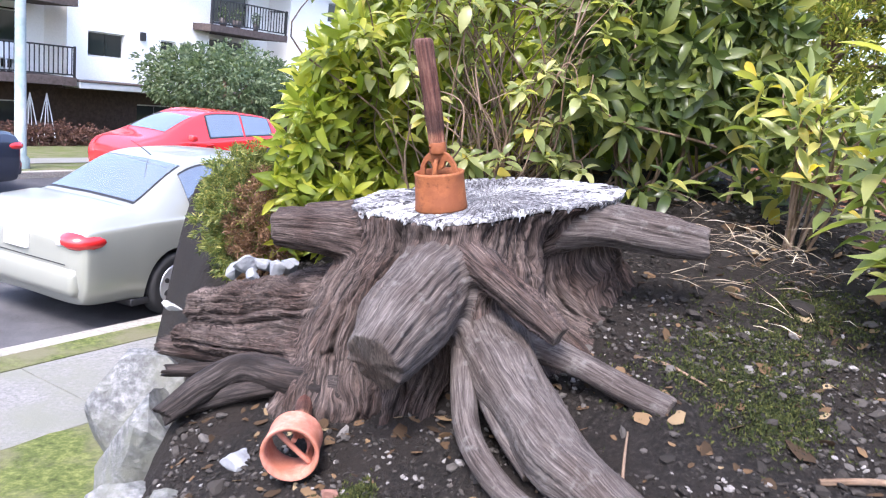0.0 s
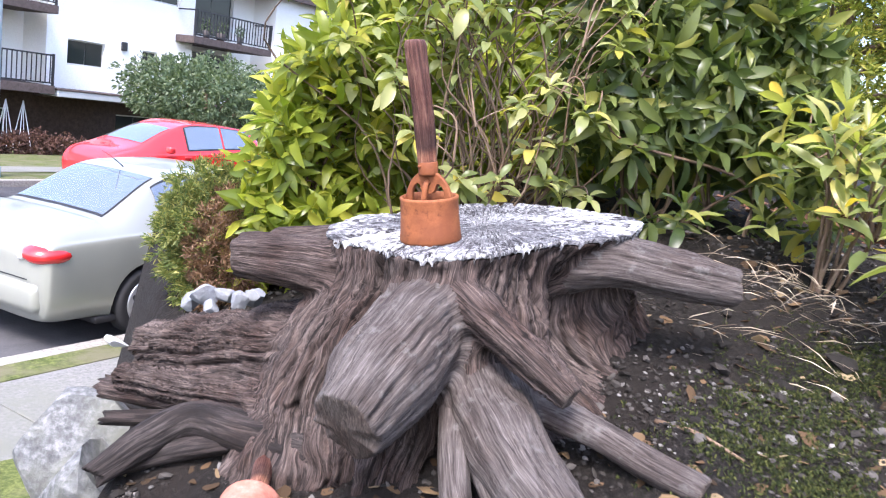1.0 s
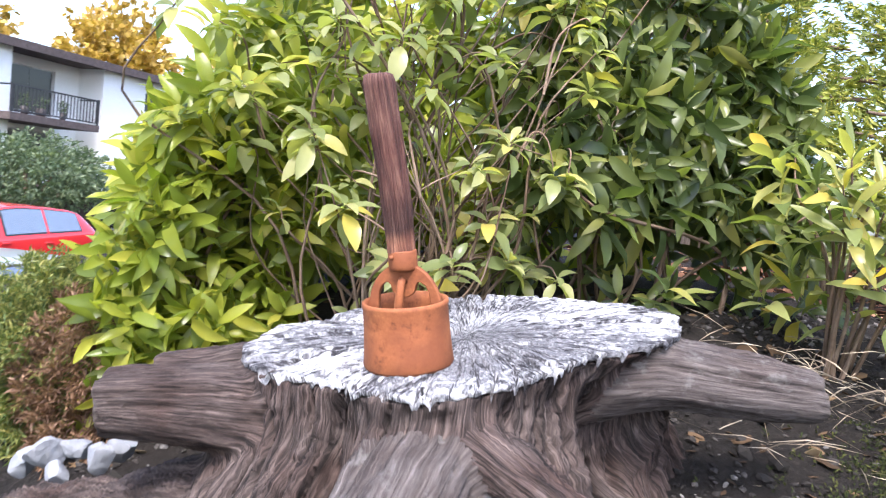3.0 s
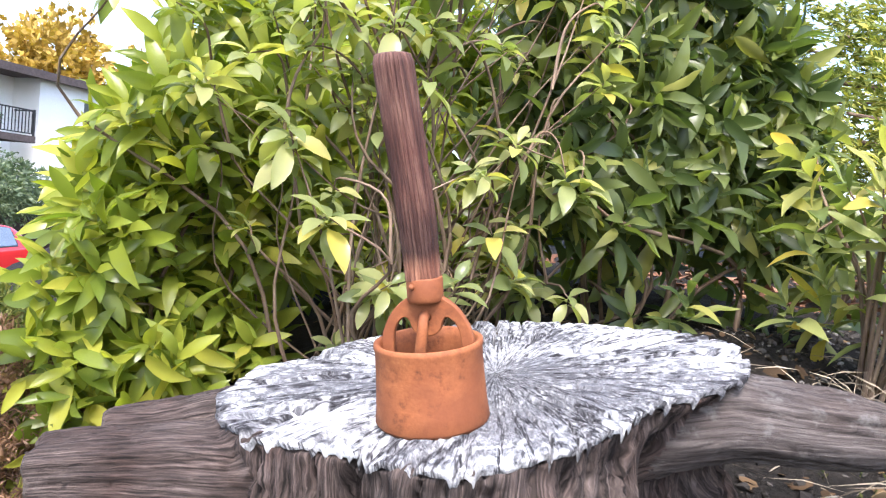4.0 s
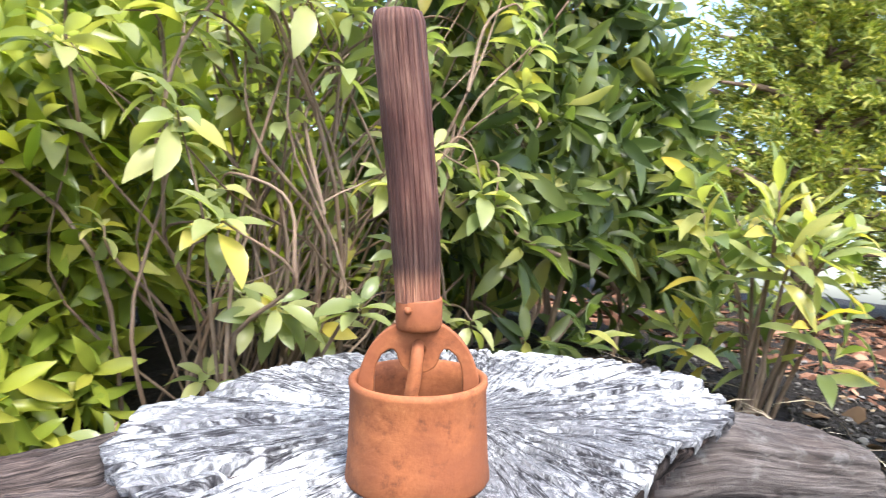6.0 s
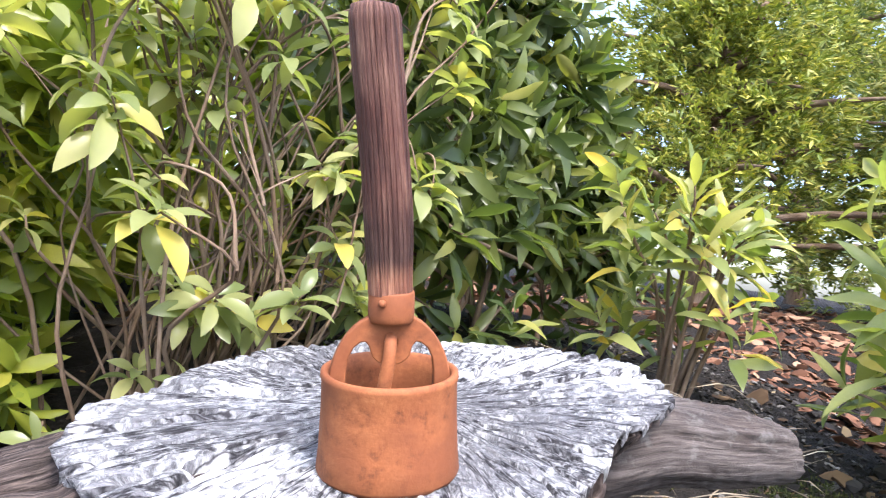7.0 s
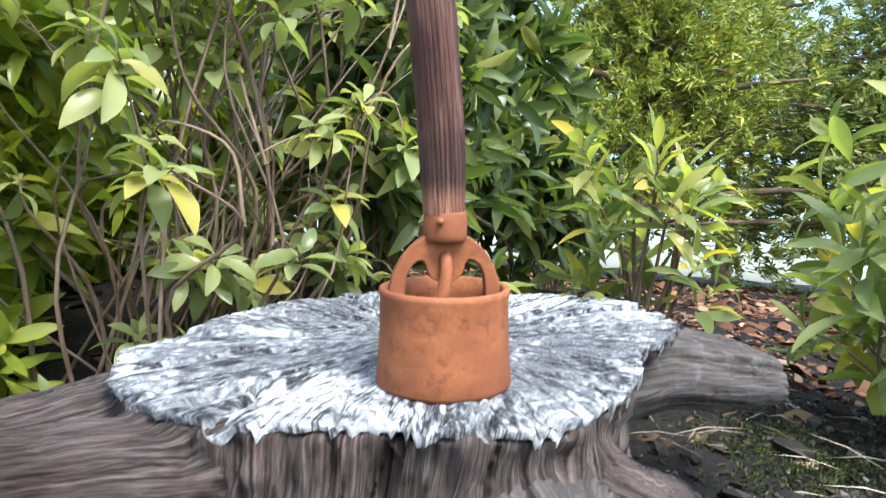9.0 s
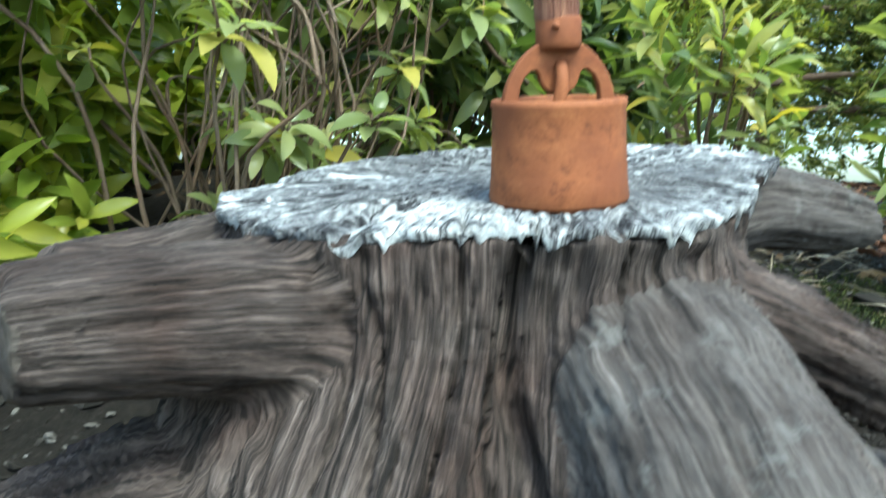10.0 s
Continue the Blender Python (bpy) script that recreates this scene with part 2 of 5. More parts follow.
def bleached(name):
    """The sawn top: grey radial grain, dark checks, and a broken white crust in short scales."""
    m, t, b, link = nodes(name)
    tc = t.nodes.new("ShaderNodeTexCoord")

    def grain(across, along, detail, shift):
        mp = add(t, "Mapping", Scale=(across, along, 1), Location=(shift, shift, 0))
        link(tc.outputs["UV"], mp.inputs[0])
        n = add(t, "TexNoise", Scale=1.0, Detail=detail, Roughness=0.74, Distortion=0.35)
        link(mp.outputs[0], n.inputs["Vector"])
        return n.outputs[0]
    fine, crust, checks = grain(170, 60, 8, 0), grain(105, 66, 8, 3), grain(24, 3, 5, 9)
    grey = ramp(t, link, fine, [(0.34, (0.035, 0.035, 0.039)), (0.5, (0.135, 0.135, 0.145)), (0.7, (0.30, 0.30, 0.315))])
    patch = add(t, "TexNoise", Scale=7, Detail=4, Roughness=0.6)
    link(tc.outputs["Object"], patch.inputs["Vector"])
    more = add(t, "Math")
    more.operation = "MULTIPLY_ADD"
    link(patch.outputs[0], more.inputs[0])
    more.inputs[1].default_value = 0.62
    link(crust, more.inputs[2])
    on = ramp(t, link, more.outputs[0], [(0.735, (0, 0, 0)), (0.885, (1, 1, 1))])
    col = mixed(t, link, on, grey, ramp(t, link, fine, [(0.35, (0.38, 0.385, 0.395)), (0.6, (0.66, 0.67, 0.68))]))
    gap = ramp(t, link, checks, [(0.47, (1, 1, 1)), (0.495, (0.12, 0.11, 0.12)), (0.505, (0.12, 0.11, 0.12)), (0.53, (1, 1, 1))])
    col = mixed(t, link, 0.95, col, gap, "MULTIPLY")
    link(col, b.inputs["Base Color"])
    b.inputs["Roughness"].default_value, b.inputs["Specular IOR Level"].default_value = 0.9, 0.2
    h = add(t, "Math")
    h.operation = "ADD"
    link(fine, h.inputs[0])
    link(on, h.inputs[1])
    bumped(t, link, b, h.outputs[0], 0.8, 0.005)
    return m


TOP_WOOD = bleached("bleached_top")
SOIL = speckled("soil", [(0.3, (0.0053, 0.0045, 0.0037)), (0.5, (0.0165, 0.0138, 0.0118)), (0.62, (0.0323, 0.0275, 0.024)), (0.75, (0.0825, 0.0735, 0.0653))], 90, (0.0225, 0.0180, 0.0150), 3, strength=1.0, deep=0.02)
GRASS = speckled("lawn", [(0.3, (0.025, 0.035, 0.01)), (0.52, (0.08, 0.10, 0.028)), (0.75, (0.19, 0.2, 0.07))], 22, (0.12, 0.115, 0.07), 2.4)
ASPHALT = speckled("asphalt", [(0.3, (0.03, 0.03, 0.033)), (0.6, (0.065, 0.065, 0.07)), (0.8, (0.13, 0.13, 0.135))], 60, (0.1, 0.1, 0.105), 0.7)
CONCRETE = speckled("concrete", [(0.3, (0.11, 0.11, 0.105)), (0.6, (0.2, 0.2, 0.19)), (0.8, (0.29, 0.29, 0.28))], 40, (0.15, 0.155, 0.13), 1.5)
KERB = speckled("kerb_concrete", [(0.3, (0.16, 0.15, 0.13)), (0.6, (0.3, 0.29, 0.26)), (0.8, (0.42, 0.41, 0.38))], 30)
STONE = speckled("stone", [(0.3, (0.045, 0.047, 0.046)), (0.5, (0.14, 0.145, 0.145)), (0.72, (0.33, 0.335, 0.335))], 38, (0.15, 0.155, 0.13), 7, strength=1.0)
RUST = speckled("rusted_iron", [(0.3, (0.10, 0.03, 0.011)), (0.46, (0.22, 0.07, 0.024)), (0.6, (0.28, 0.098, 0.034)), (0.78, (0.40, 0.17, 0.075))], 70, (0.17, 0.052, 0.019), 18, rough=0.72, strength=0.4, deep=0.002, spec=0.35)
PINK_RUST = speckled("faded_rust", [(0.3, (0.24, 0.09, 0.065)), (0.5, (0.4, 0.17, 0.125)), (0.75, (0.52, 0.26, 0.2))], 45, (0.3, 0.11, 0.07), 14, rough=0.75, strength=0.35, deep=0.002)
STUCCO = speckled("white_stucco", [(0.3, (0.74, 0.74, 0.72)), (0.7, (0.88, 0.88, 0.86))], 20, (0.78, 0.78, 0.75), 0.4, strength=0.2)
BROWN = speckled("brown_siding", [(0.3, (0.035, 0.025, 0.02)), (0.7, (0.08, 0.055, 0.045))], 8)
FASCIA = speckled("dark_fascia", [(0.3, (0.06, 0.048, 0.045)), (0.7, (0.12, 0.095, 0.09))], 8)
BLACK = plain("black_metal", (0.02, 0.02, 0.022), 0.5)
GLASS = glassy("dark_glass")
BLIND = plain("window_blind", (0.5, 0.5, 0.48), 0.6)

# ---- ground ----
ALONG, ACROSS = Vector((0.588, 0.809, 0)), Vector((-0.809, 0.588, 0))
TURN_STREET = math.degrees(math.atan2(ALONG.y, ALONG.x))
STREET = pose(0, 0, 0, 0, 0, TURN_STREET)   # local x along the street, local y across it


def mound(x, y):
    """Height of the planted bank that the stump stands on."""
    x, y = np.asarray(x, float), np.asarray(y, float)
    f = np.where(x < 0.45, x + 0.22, 0.67 + 0.2 * (x - 0.45))
    z = 1.66 + 0.40 * np.maximum(f, -0.6) + 0.25 * np.clip(y - 1.45, -2.5, 1.2)
    z = np.where(z > 2.15, 2.15 + (z - 2.15) * 0.35, z)
    return np.minimum(z, 2.4)


def ground_height(x, y):
    x, y = np.asarray(x, float), np.asarray(y, float)
    n = -0.809 * x + 0.588 * y
    drop = -0.5 - 0.25 * np.clip(y - 2, 0, 3) - x
    high = mound(x, y) + 0.035 * (fbm(x * 5, y * 5, 3) - 0.5) + 0.03 * (fbm(x * 18, y * 18, 4) - 0.5)
    low = np.where(n < 14, 0.09, 0.09 - 0.075 * np.clip(n - 15, 0, 9)) + 0.02 * (fbm(x * 2, y * 2, 6) - 0.5)
    low = np.where((n > 5.75) & (n < 14.45), -0.12, low)
    far = step(30, 90, np.hypot(x, y))
    k = step(0, 0.42, drop)
    return (high * (1 - k) + low * k) * (1 - far) + far * -0.7


def spaced(lo, hi, near0, near1, fine):
    """Coordinates that are fine in the middle and widen outwards."""
    mid = np.arange(near0, near1, fine)
    up, d = [mid[-1]], fine
    while up[-1] < hi:
        d *= 1.13
        up.append(up[-1] + d)
    down, d = [mid[0]], fine
    while down[-1] > lo:
        d *= 1.13
        down.append(down[-1] - d)
    return np.concatenate([down[:0:-1], mid, up[1:]])


gx, gy = np.meshgrid(spaced(-900, 900, -1.3, 2.0, 0.022), spaced(-900, 900, 0.3, 3.0, 0.022))
ground = part("ground", sheet(np.stack([gx, gy, ground_height(gx, gy)], -1)), SOIL)
tagged(ground, "dark crumbly garden soil on a planted bank", "ground", kind="structure")


def street_piece(name, pieces, material, label, category, bevel=0.0):
    ob = part(name, boxes(*pieces, m=STREET, bevel=bevel), material, smooth=False)
    return tagged(ob, label, category, kind="structure")


street_piece("road", [((-150, 5.9, -0.3), (150, 14.35, 0.0))], ASPHALT, "grey worn asphalt street with dark patches", "road")
street_piece("kerb_near", [((-150, 5.74, -0.3), (150, 5.9, 0.12))], KERB, "grey concrete kerb beside the parked cars", "kerb", 0.02)
street_piece("kerb_far", [((-150, 14.35, -0.3), (150, 14.5, 0.12))], KERB, "grey concrete kerb across the street", "kerb", 0.02)
street_piece("verge_near", [((-150, 5.45, -0.3), (150, 5.74, 0.115))], GRASS, "narrow mossy grass strip behind the kerb", "verge")
street_piece("pavement", [((x * 1.5 - 60, 4.35, -0.3), (x * 1.5 - 58.51, 5.45, 0.11)) for x in range(80)], CONCRETE, "pale worn concrete pavement slabs", "pavement", 0.006)
gxx, gyy = np.meshgrid(np.arange(-12, 13, 0.08), np.arange(1.6, 4.36, 0.05))
lp = np.array(STREET.to_3x3())
gp = np.stack([gxx, gyy, 0 * gxx], -1) @ lp.T
gp[..., 2] = 0.095 + 0.03 * fbm(gxx * 9, gyy * 9, 5)
tagged(part("lawn_near", sheet(gp), GRASS), "patchy mossy grass below the rock edge", "grass", kind="structure")
gxx, gyy = np.meshgrid(np.arange(-60, 61, 1.0), np.arange(14.5, 25.3, 0.25))
gp = np.stack([gxx, gyy, 0 * gxx], -1) @ lp.T
gp[..., 2] = 0.12 - 0.075 * np.clip(gyy - 15, 0, 9)
tagged(part("lawn_far", sheet(gp), GRASS), "sunlit lawn in front of the apartment building", "lawn", kind="structure")
gxx, gyy = np.meshgrid(np.arange(-60, 61, 1.0), np.linspace(15.6, 17.2, 5))
gp = np.stack([gxx, gyy, 0 * gxx], -1) @ lp.T
gp[..., 2] = 0.135 - 0.075 * np.clip(gyy - 15, 0, 9)
tagged(part("pavement_far", sheet(gp), CONCRETE), "pale concrete pavement across the street", "pavement", kind="structure")

# ---- stump ----
CENTRE = Vector((0.13, 1.77, 0))
TOP_RADII = [0.297, 0.26, 0.25, 0.26, 0.262, 0.304, 0.296, 0.246, 0.252, 0.215, 0.195, 0.268]


def top_height(x, y):
    return 2.173 + 0.171 * (x - 0.1) + 0.046 * (y - 1.7)


def rim(a):
    """Radius of the sawn face at the angles a."""
    k = (np.asarray(a) % (2 * np.pi)) / (2 * np.pi) * 12
    i = k.astype(int) % 12
    f = k - k.astype(int)
    r = np.array(TOP_RADII)
    p0, p1, p2, p3 = r[i - 1], r[i], r[(i + 1) % 12], r[(i + 2) % 12]
    return 0.5 * (2 * p1 + (p2 - p0) * f + (2 * p0 - 5 * p1 + 4 * p2 - p3) * f ** 2 + (3 * p1 - p0 - 3 * p2 + p3) * f ** 3)


stump = thing("tree_stump", (0.13, 1.77, 1.75), "large weathered grey tree stump with spreading roots on the bank", "tree stump")
na, nh = 560, 120
a = np.linspace(-np.pi, np.pi, na, endpoint=False)
h = np.linspace(0, 1, nh)[:, None] ** 0.9
A = a[None, :]


def lobe(centre, width):
    d = (A - radians(centre) + np.pi) % (2 * np.pi) - np.pi
    return np.exp(-(d / radians(width)) ** 2)


base = rim(a)[None, :]
swirl = A + 0.10 * h * np.sin(3 * A + 1) + 0.25 * (fbm(A * 2.2 + 3, h * 2.2, 21, 2) - 0.5) * (0.3 + h)
flare = 0.24 * h ** 1.9 + lobe(-115, 30) * 0.22 * step(0.06, 0.4, h) + lobe(-62, 14) * 0.30 * h + lobe(-42, 12) * 0.20 * h ** 1.6 - lobe(-36, 20) * 0.58 * np.sin(np.pi * np.clip(h * 1.1, 0, 1)) - lobe(-86, 13) * 0.50 * step(0.36, 0.56, h) - lobe(-112, 22) * 0.34 * step(0.5, 0.75, h)
flare = flare + lobe(170, 22) * 0.35 * h ** 1.2 + lobe(-160, 18) * 0.4 * h ** 1.1 - lobe(-140, 10) * 0.08 * h
R = base * (0.985 - 0.05 * np.sin(np.pi * np.clip(h * 3, 0, 1)) + flare)
fold = 1 - np.abs(2 * fbm(swirl * 4.5 + 0.8 * h, h * 2.6 + A, 30, 2) - 1)
coarse = R + 0.05 * (fold - 0.6) * step(0.1, 0.5, h) + 0.03 * (fbm(A * 1.5 + 20, h * 3, 36, 3) - 0.5) * step(0.1, 0.5, h)


def trunk_rows(R):
    X, Y = CENTRE.x + R * np.cos(A), CENTRE.y + R * np.sin(A)
    Z = top_height(X, Y) * (1 - h) + (mound(X, Y) - 0.05) * h - 0.006
    return np.stack([X, Y, Z], -1)


P = trunk_rows(coarse)
lids = [P[:1] * k + P[:1].mean(1, keepdims=True) * (1 - k) for k in (0.02, 0.5)] + [P] + [P[-1:] * k + P[-1:].mean(1, keepdims=True) * (1 - k) for k in (0.5, 0.02)]
SMOOTH = (3, 5, 7, 8, 9, 19)   # limbs worn to bare grey wood
solid = [sheet(np.concatenate(lids), True)]
# limbs that grow out of the trunk: places along the axis, radii, seed
OFFSHOOTS = [
    ([(0.04, 1.64, 2.04), (0.02, 1.56, 2.02), (-0.03, 1.475, 1.975), (-0.088, 1.39, 1.918)], [0.08, 0.084, 0.078, 0.060], 3),
    ([(0.05, 1.61, 2.11), (0.10, 1.535, 2.08), (0.15, 1.48, 2.05), (0.20, 1.44, 2.02), (0.245, 1.405, 1.99)], [0.05, 0.038, 0.032, 0.032, 0.026], 23),
    ([(0.10, 1.62, 1.96), (0.145, 1.46, 1.905), (0.20, 1.31, 1.855), (0.28, 1.16, 1.81), (0.44, 0.95, 1.755)], [0.085, 0.066, 0.058, 0.05, 0.032], 5),
    ([(0.20, 1.54, 1.935), (0.285, 1.455, 1.93), (0.36, 1.385, 1.912), (0.435, 1.32, 1.898)], [0.042, 0.028, 0.026, 0.025], 7),
    ([(0.25, 1.72, 2.13), (0.36, 1.675, 2.160), (0.45, 1.64, 2.158), (0.57, 1.625, 2.148)], [0.056, 0.050, 0.042, 0.040], 8),
    ([(0.02, 1.78, 2.055), (-0.12, 1.79, 2.060), (-0.23, 1.80, 2.066), (-0.335, 1.81, 2.063)], [0.085, 0.068, 0.056, 0.042], 9),
    ([(0.0, 1.90, 2.06), (-0.14, 1.905, 2.068), (-0.28, 1.89, 2.064)], [0.075, 0.060, 0.044], 19),
    ([(-0.02, 1.75, 1.90), (-0.22, 1.86, 1.85), (-0.38, 1.97, 1.80), (-0.55, 2.05, 1.77)], [0.13, 0.105, 0.085, 0.06], 10),
    ([(-0.04, 1.66, 1.84), (-0.22, 1.75, 1.79), (-0.40, 1.85, 1.765), (-0.57, 1.92, 1.755)], [0.08, 0.05, 0.04, 0.03], 14),
]
for pts, radii, seed in OFFSHOOTS:
    solid.append(limb(pts, radii, ns=40, nl=60, grain=0.05, lumps=0.22, seed=seed, cap0=True, ragged=0.03))
bm = bmesh.new()
for me in solid:
    one = bmesh.new()
    one.from_mesh(me)
    bmesh.ops.remove_doubles(one, verts=one.verts[:], dist=0.0004)
    bmesh.ops.holes_fill(one, edges=[e for e in one.edges if e.is_boundary], sides=0)
    bmesh.ops.recalc_face_normals(one, faces=one.faces[:])
    one.to_mesh(me)
    one.free()
    bm.from_mesh(me)
me = bpy.data.meshes.new("solid")
bm.to_mesh(me)
bm.free()
tmp = new("solid", me)
mod = tmp.modifiers.new("fuse", "REMESH")
mod.mode, mod.voxel_size = "VOXEL", 0.0046
bpy.context.view_layer.update()
fused = bpy.data.meshes.new_from_object(tmp.evaluated_get(bpy.context.evaluated_depsgraph_get()))
bpy.data.objects.remove(tmp)
nv = len(fused.vertices)
V = np.empty(nv * 3)
fused.vertices.foreach_get("co", V)
V = V.reshape(-1, 3)
E2 = np.empty(len(fused.edges) * 2, np.int64)
fused.edges.foreach_get("vertices", E2)
E2 = E2.reshape(-1, 2)
deg = np.bincount(E2.ravel(), minlength=nv)[:, None]
for k in range(5):
    acc = np.zeros_like(V)
    for c in range(3):
        acc[:, c] = np.bincount(E2[:, 0], V[E2[:, 1], c], nv) + np.bincount(E2[:, 1], V[E2[:, 0], c], nv)
    V = V + 0.5 * (acc / np.maximum(deg, 1) - V)
fused.vertices.foreach_set("co", V.ravel())
fused.update()
N = np.empty(nv * 3)
fused.vertices.foreach_get("normal", N)
N = N.reshape(-1, 3)
# grain: every limb furrows the wood along its own length, the trunk from top to foot
th = np.arctan2(V[:, 1] - CENTRE.y, V[:, 0] - CENTRE.x)
rho = np.hypot(V[:, 0] - CENTRE.x, V[:, 1] - CENTRE.y)
hh = np.clip((top_height(V[:, 0], V[:, 1]) - V[:, 2]) / 0.42, 0, 1)
ti = ((th + np.pi) / (2 * np.pi) * na).astype(int) % na
hi = np.clip((hh ** (1 / 0.9) * (nh - 1)).astype(int), 0, nh - 1)
sw = th + 0.10 * hh * np.sin(3 * th + 1) + 0.25 * (fbm(th * 2.2 + 3, hh * 2.2, 21, 2) - 0.5) * (0.3 + hh)


def furrows(c, s, along, seed):
    """Depth of strands that run along, from the cosine and sine of the angle."""
    c, s = c + 0.34 * (fbm(along * 3 + c, s * 2, seed + 7, 3) - 0.5), s + 0.34 * (fbm(c * 2, along * 3 + s, seed + 8, 3) - 0.5)
    bold = 0.25 + 0.75 * step(0.38, 0.62, fbm(c * 1.6 + 9, along * 3 + s * 1.6, seed + 9, 2))
    strand = fbm(c * 4 + 7, s * 4 + along * 1.5, seed, 3)
    cut = np.abs(2 * fbm(c * 5.5 + 3 + along * 0.6, s * 5.5 + along * 1.4, seed + 2, 2) - 1)
    fine = np.abs(2 * fbm(c * 19 + along, s * 19 + along * 3, seed + 4, 2) - 1)
    crumb = fbm(c * 9 + along * 6, s * 9 + along * 14, seed + 6, 3) - 0.5
    return 0.028 * (strand - 0.5) - bold * (0.021 * np.clip(1 - cut * 5, 0, 1) - 0.009 * (cut - 0.5)) - 0.006 * np.clip(1 - fine * 4, 0, 1) + 0.012 * crumb


weights = [np.exp(-np.clip(rho - coarse[hi, ti], 0, 1) / 0.018) + 1e-6]
bed = [furrows(2.2 * np.cos(sw), 2.2 * np.sin(sw), hh * 1.3 + 0.3 * fbm(th * 3, hh * 5, 37, 2), 31) * (0.35 + 0.65 * step(0, 0.12, hh))]
split = (th + 2.48 + 0.06 * np.sin(hh * 9)) / 0.026
bed[0] = bed[0] - 0.028 * np.exp(-split ** 2) * step(0.8, 0.5, hh)
coords = [np.column_stack([sw * 0.3, hh * 0.42])]
ends = np.zeros(nv, bool)
flat = np.zeros((nv, 2))
for pts, radii, seed in OFFSHOOTS:
    C = spline(pts, 60)
    rad = np.interp(np.linspace(0, 1, 60), np.linspace(0, 1, len(radii)), radii)
    T = np.gradient(C, axis=0)
    T /= np.linalg.norm(T, axis=1)[:, None]
    sd = np.cross(T, [0.02, 0.01, 1.0])
    sd /= np.linalg.norm(sd, axis=1)[:, None]
    upv = np.cross(sd, T)
    run = np.concatenate([[0], np.cumsum(np.linalg.norm(np.diff(C, axis=0), axis=1))])
    d2 = np.stack([((V - c) ** 2).sum(1) for c in C], 1)
    k = d2.argmin(1)
    off = V - C[k]
    along = run[k] + (off * T[k]).sum(1)
    ang = np.arctan2((off * upv[k]).sum(1), (off * sd[k]).sum(1)) + 0.3 * (fbm(along * 6, along * 0 + seed, seed) - 0.5)
    weights.append(1.6 * np.exp(-np.clip(np.sqrt(d2.min(1)) - rad[k] * 1.08, 0, 1) / 0.014) * step(0.0, 0.5, k / 59.0))
    size = radii[1] / 0.1
    bed.append((0.3 if seed in SMOOTH else 1.0) * min(1.0, 0.15 + size) * furrows(size * 2 * np.cos(ang), size * 2 * np.sin(ang), along * 2.2 + seed, seed + 50))
    coords.append(np.column_stack([ang * radii[1] * 1.1, along]))
    here = (k == 59) & ((N * T[-1]).sum(1) > 0.75) & (d2.min(1) < (1.3 * rad[-1]) ** 2)
    flat[here] = np.column_stack([(off * sd[k]).sum(1), (off * upv[k]).sum(1)])[here]
    ends |= here
W = np.array(weights)
W[1:] *= 0.55 + 0.9 * fbm(V[:, 0] * 90 + V[:, 1] * 70, V[:, 2] * 25, 77, 3)   # ragged seams between the grains
depth_ = (W * np.array(bed)).sum(0) / W.sum(0)
depth_[ends] *= 0.1
fused.vertices.foreach_set("co", (V + N * depth_[:, None]).ravel())
main = W.argmax(0)
coords = np.array(coords)
nf = len(fused.polygons)
fv = np.empty(len(fused.loops), np.int64)
fused.loops.foreach_get("vertex_index", fv)
size = np.empty(nf, np.int64)
fused.polygons.foreach_get("loop_total", size)
first = np.repeat(fv[np.concatenate([[0], np.cumsum(size)[:-1]])], size)
uvs = coords[main[first], fv]
ref = coords[main[first], first]
turn = np.where(main[first] == 0, 0.3, 0) * 2 * np.pi
for q, (pts, radii, seed) in enumerate(OFFSHOOTS):
    turn = np.where(main[first] == q + 1, radii[1] * 1.1 * 2 * np.pi, turn)
cap = np.repeat(np.minimum.reduceat(ends[fv].astype(int), np.concatenate([[0], np.cumsum(size)[:-1]])), size) > 0
uvs[:, 0] -= turn * np.round((uvs[:, 0] - ref[:, 0]) / turn)
uvs[cap] = flat[fv[cap]]
fused.uv_layers.new(name="UVMap").data.foreach_set("uv", uvs.astype(np.float32).ravel())
fused.materials.clear()
lead = fv[np.concatenate([[0], np.cumsum(size)[:-1]])]
bare = np.array([0] + [2 if seed in SMOOTH[:4] else 0 for pts, radii, seed in OFFSHOOTS])
fused.polygons.foreach_set("material_index", np.where(ends[lead], 1, bare[main[lead]]).astype(np.int32))
part("trunk", fused, [WOOD, CUT_WOOD, GREY_WOOD], stump, "furrowed grey-brown trunk with roots and sawn-off limbs")
# sawn face with cracks running out from the pith; a rotten slot and a small hole: place, direction, half width, depth
SLOTS = [(-0.073, 1.757, 0.999, 0.045, 0.006, 0.03), (0.122, 1.797, 0.566, 0.824, 0.005, 0.03), (-0.104, 1.924, 0.922, 0.386, 0.004, 0.012)]
nr = 56
s = np.linspace(0.004, 1, nr)[:, None]
edge = rim(a)[None, :] * (0.988 + 0.03 * (fbm(A * 14, 0 * A, 41, 2) - 0.5) + 0.05 * (fbm(A * 6, 0 * A, 42, 3) - 0.5))
R = edge * s
wob = A + 0.09 * (fbm(A * 3, s * 5, 43, 3) - 0.5)
crack = np.clip(1 - np.abs(2 * fbm(wob * 16, s * 1.3, 44, 2) - 1) * 6, 0, 1) * step(0.12, 0.5, s)
X, Y = CENTRE.x + R * np.cos(A), CENTRE.y + R * np.sin(A)
calm = 1 - 0.95 * np.exp(-(((X - 0.024) ** 2 + (Y - 1.668) ** 2) / 0.075 ** 2) ** 2)
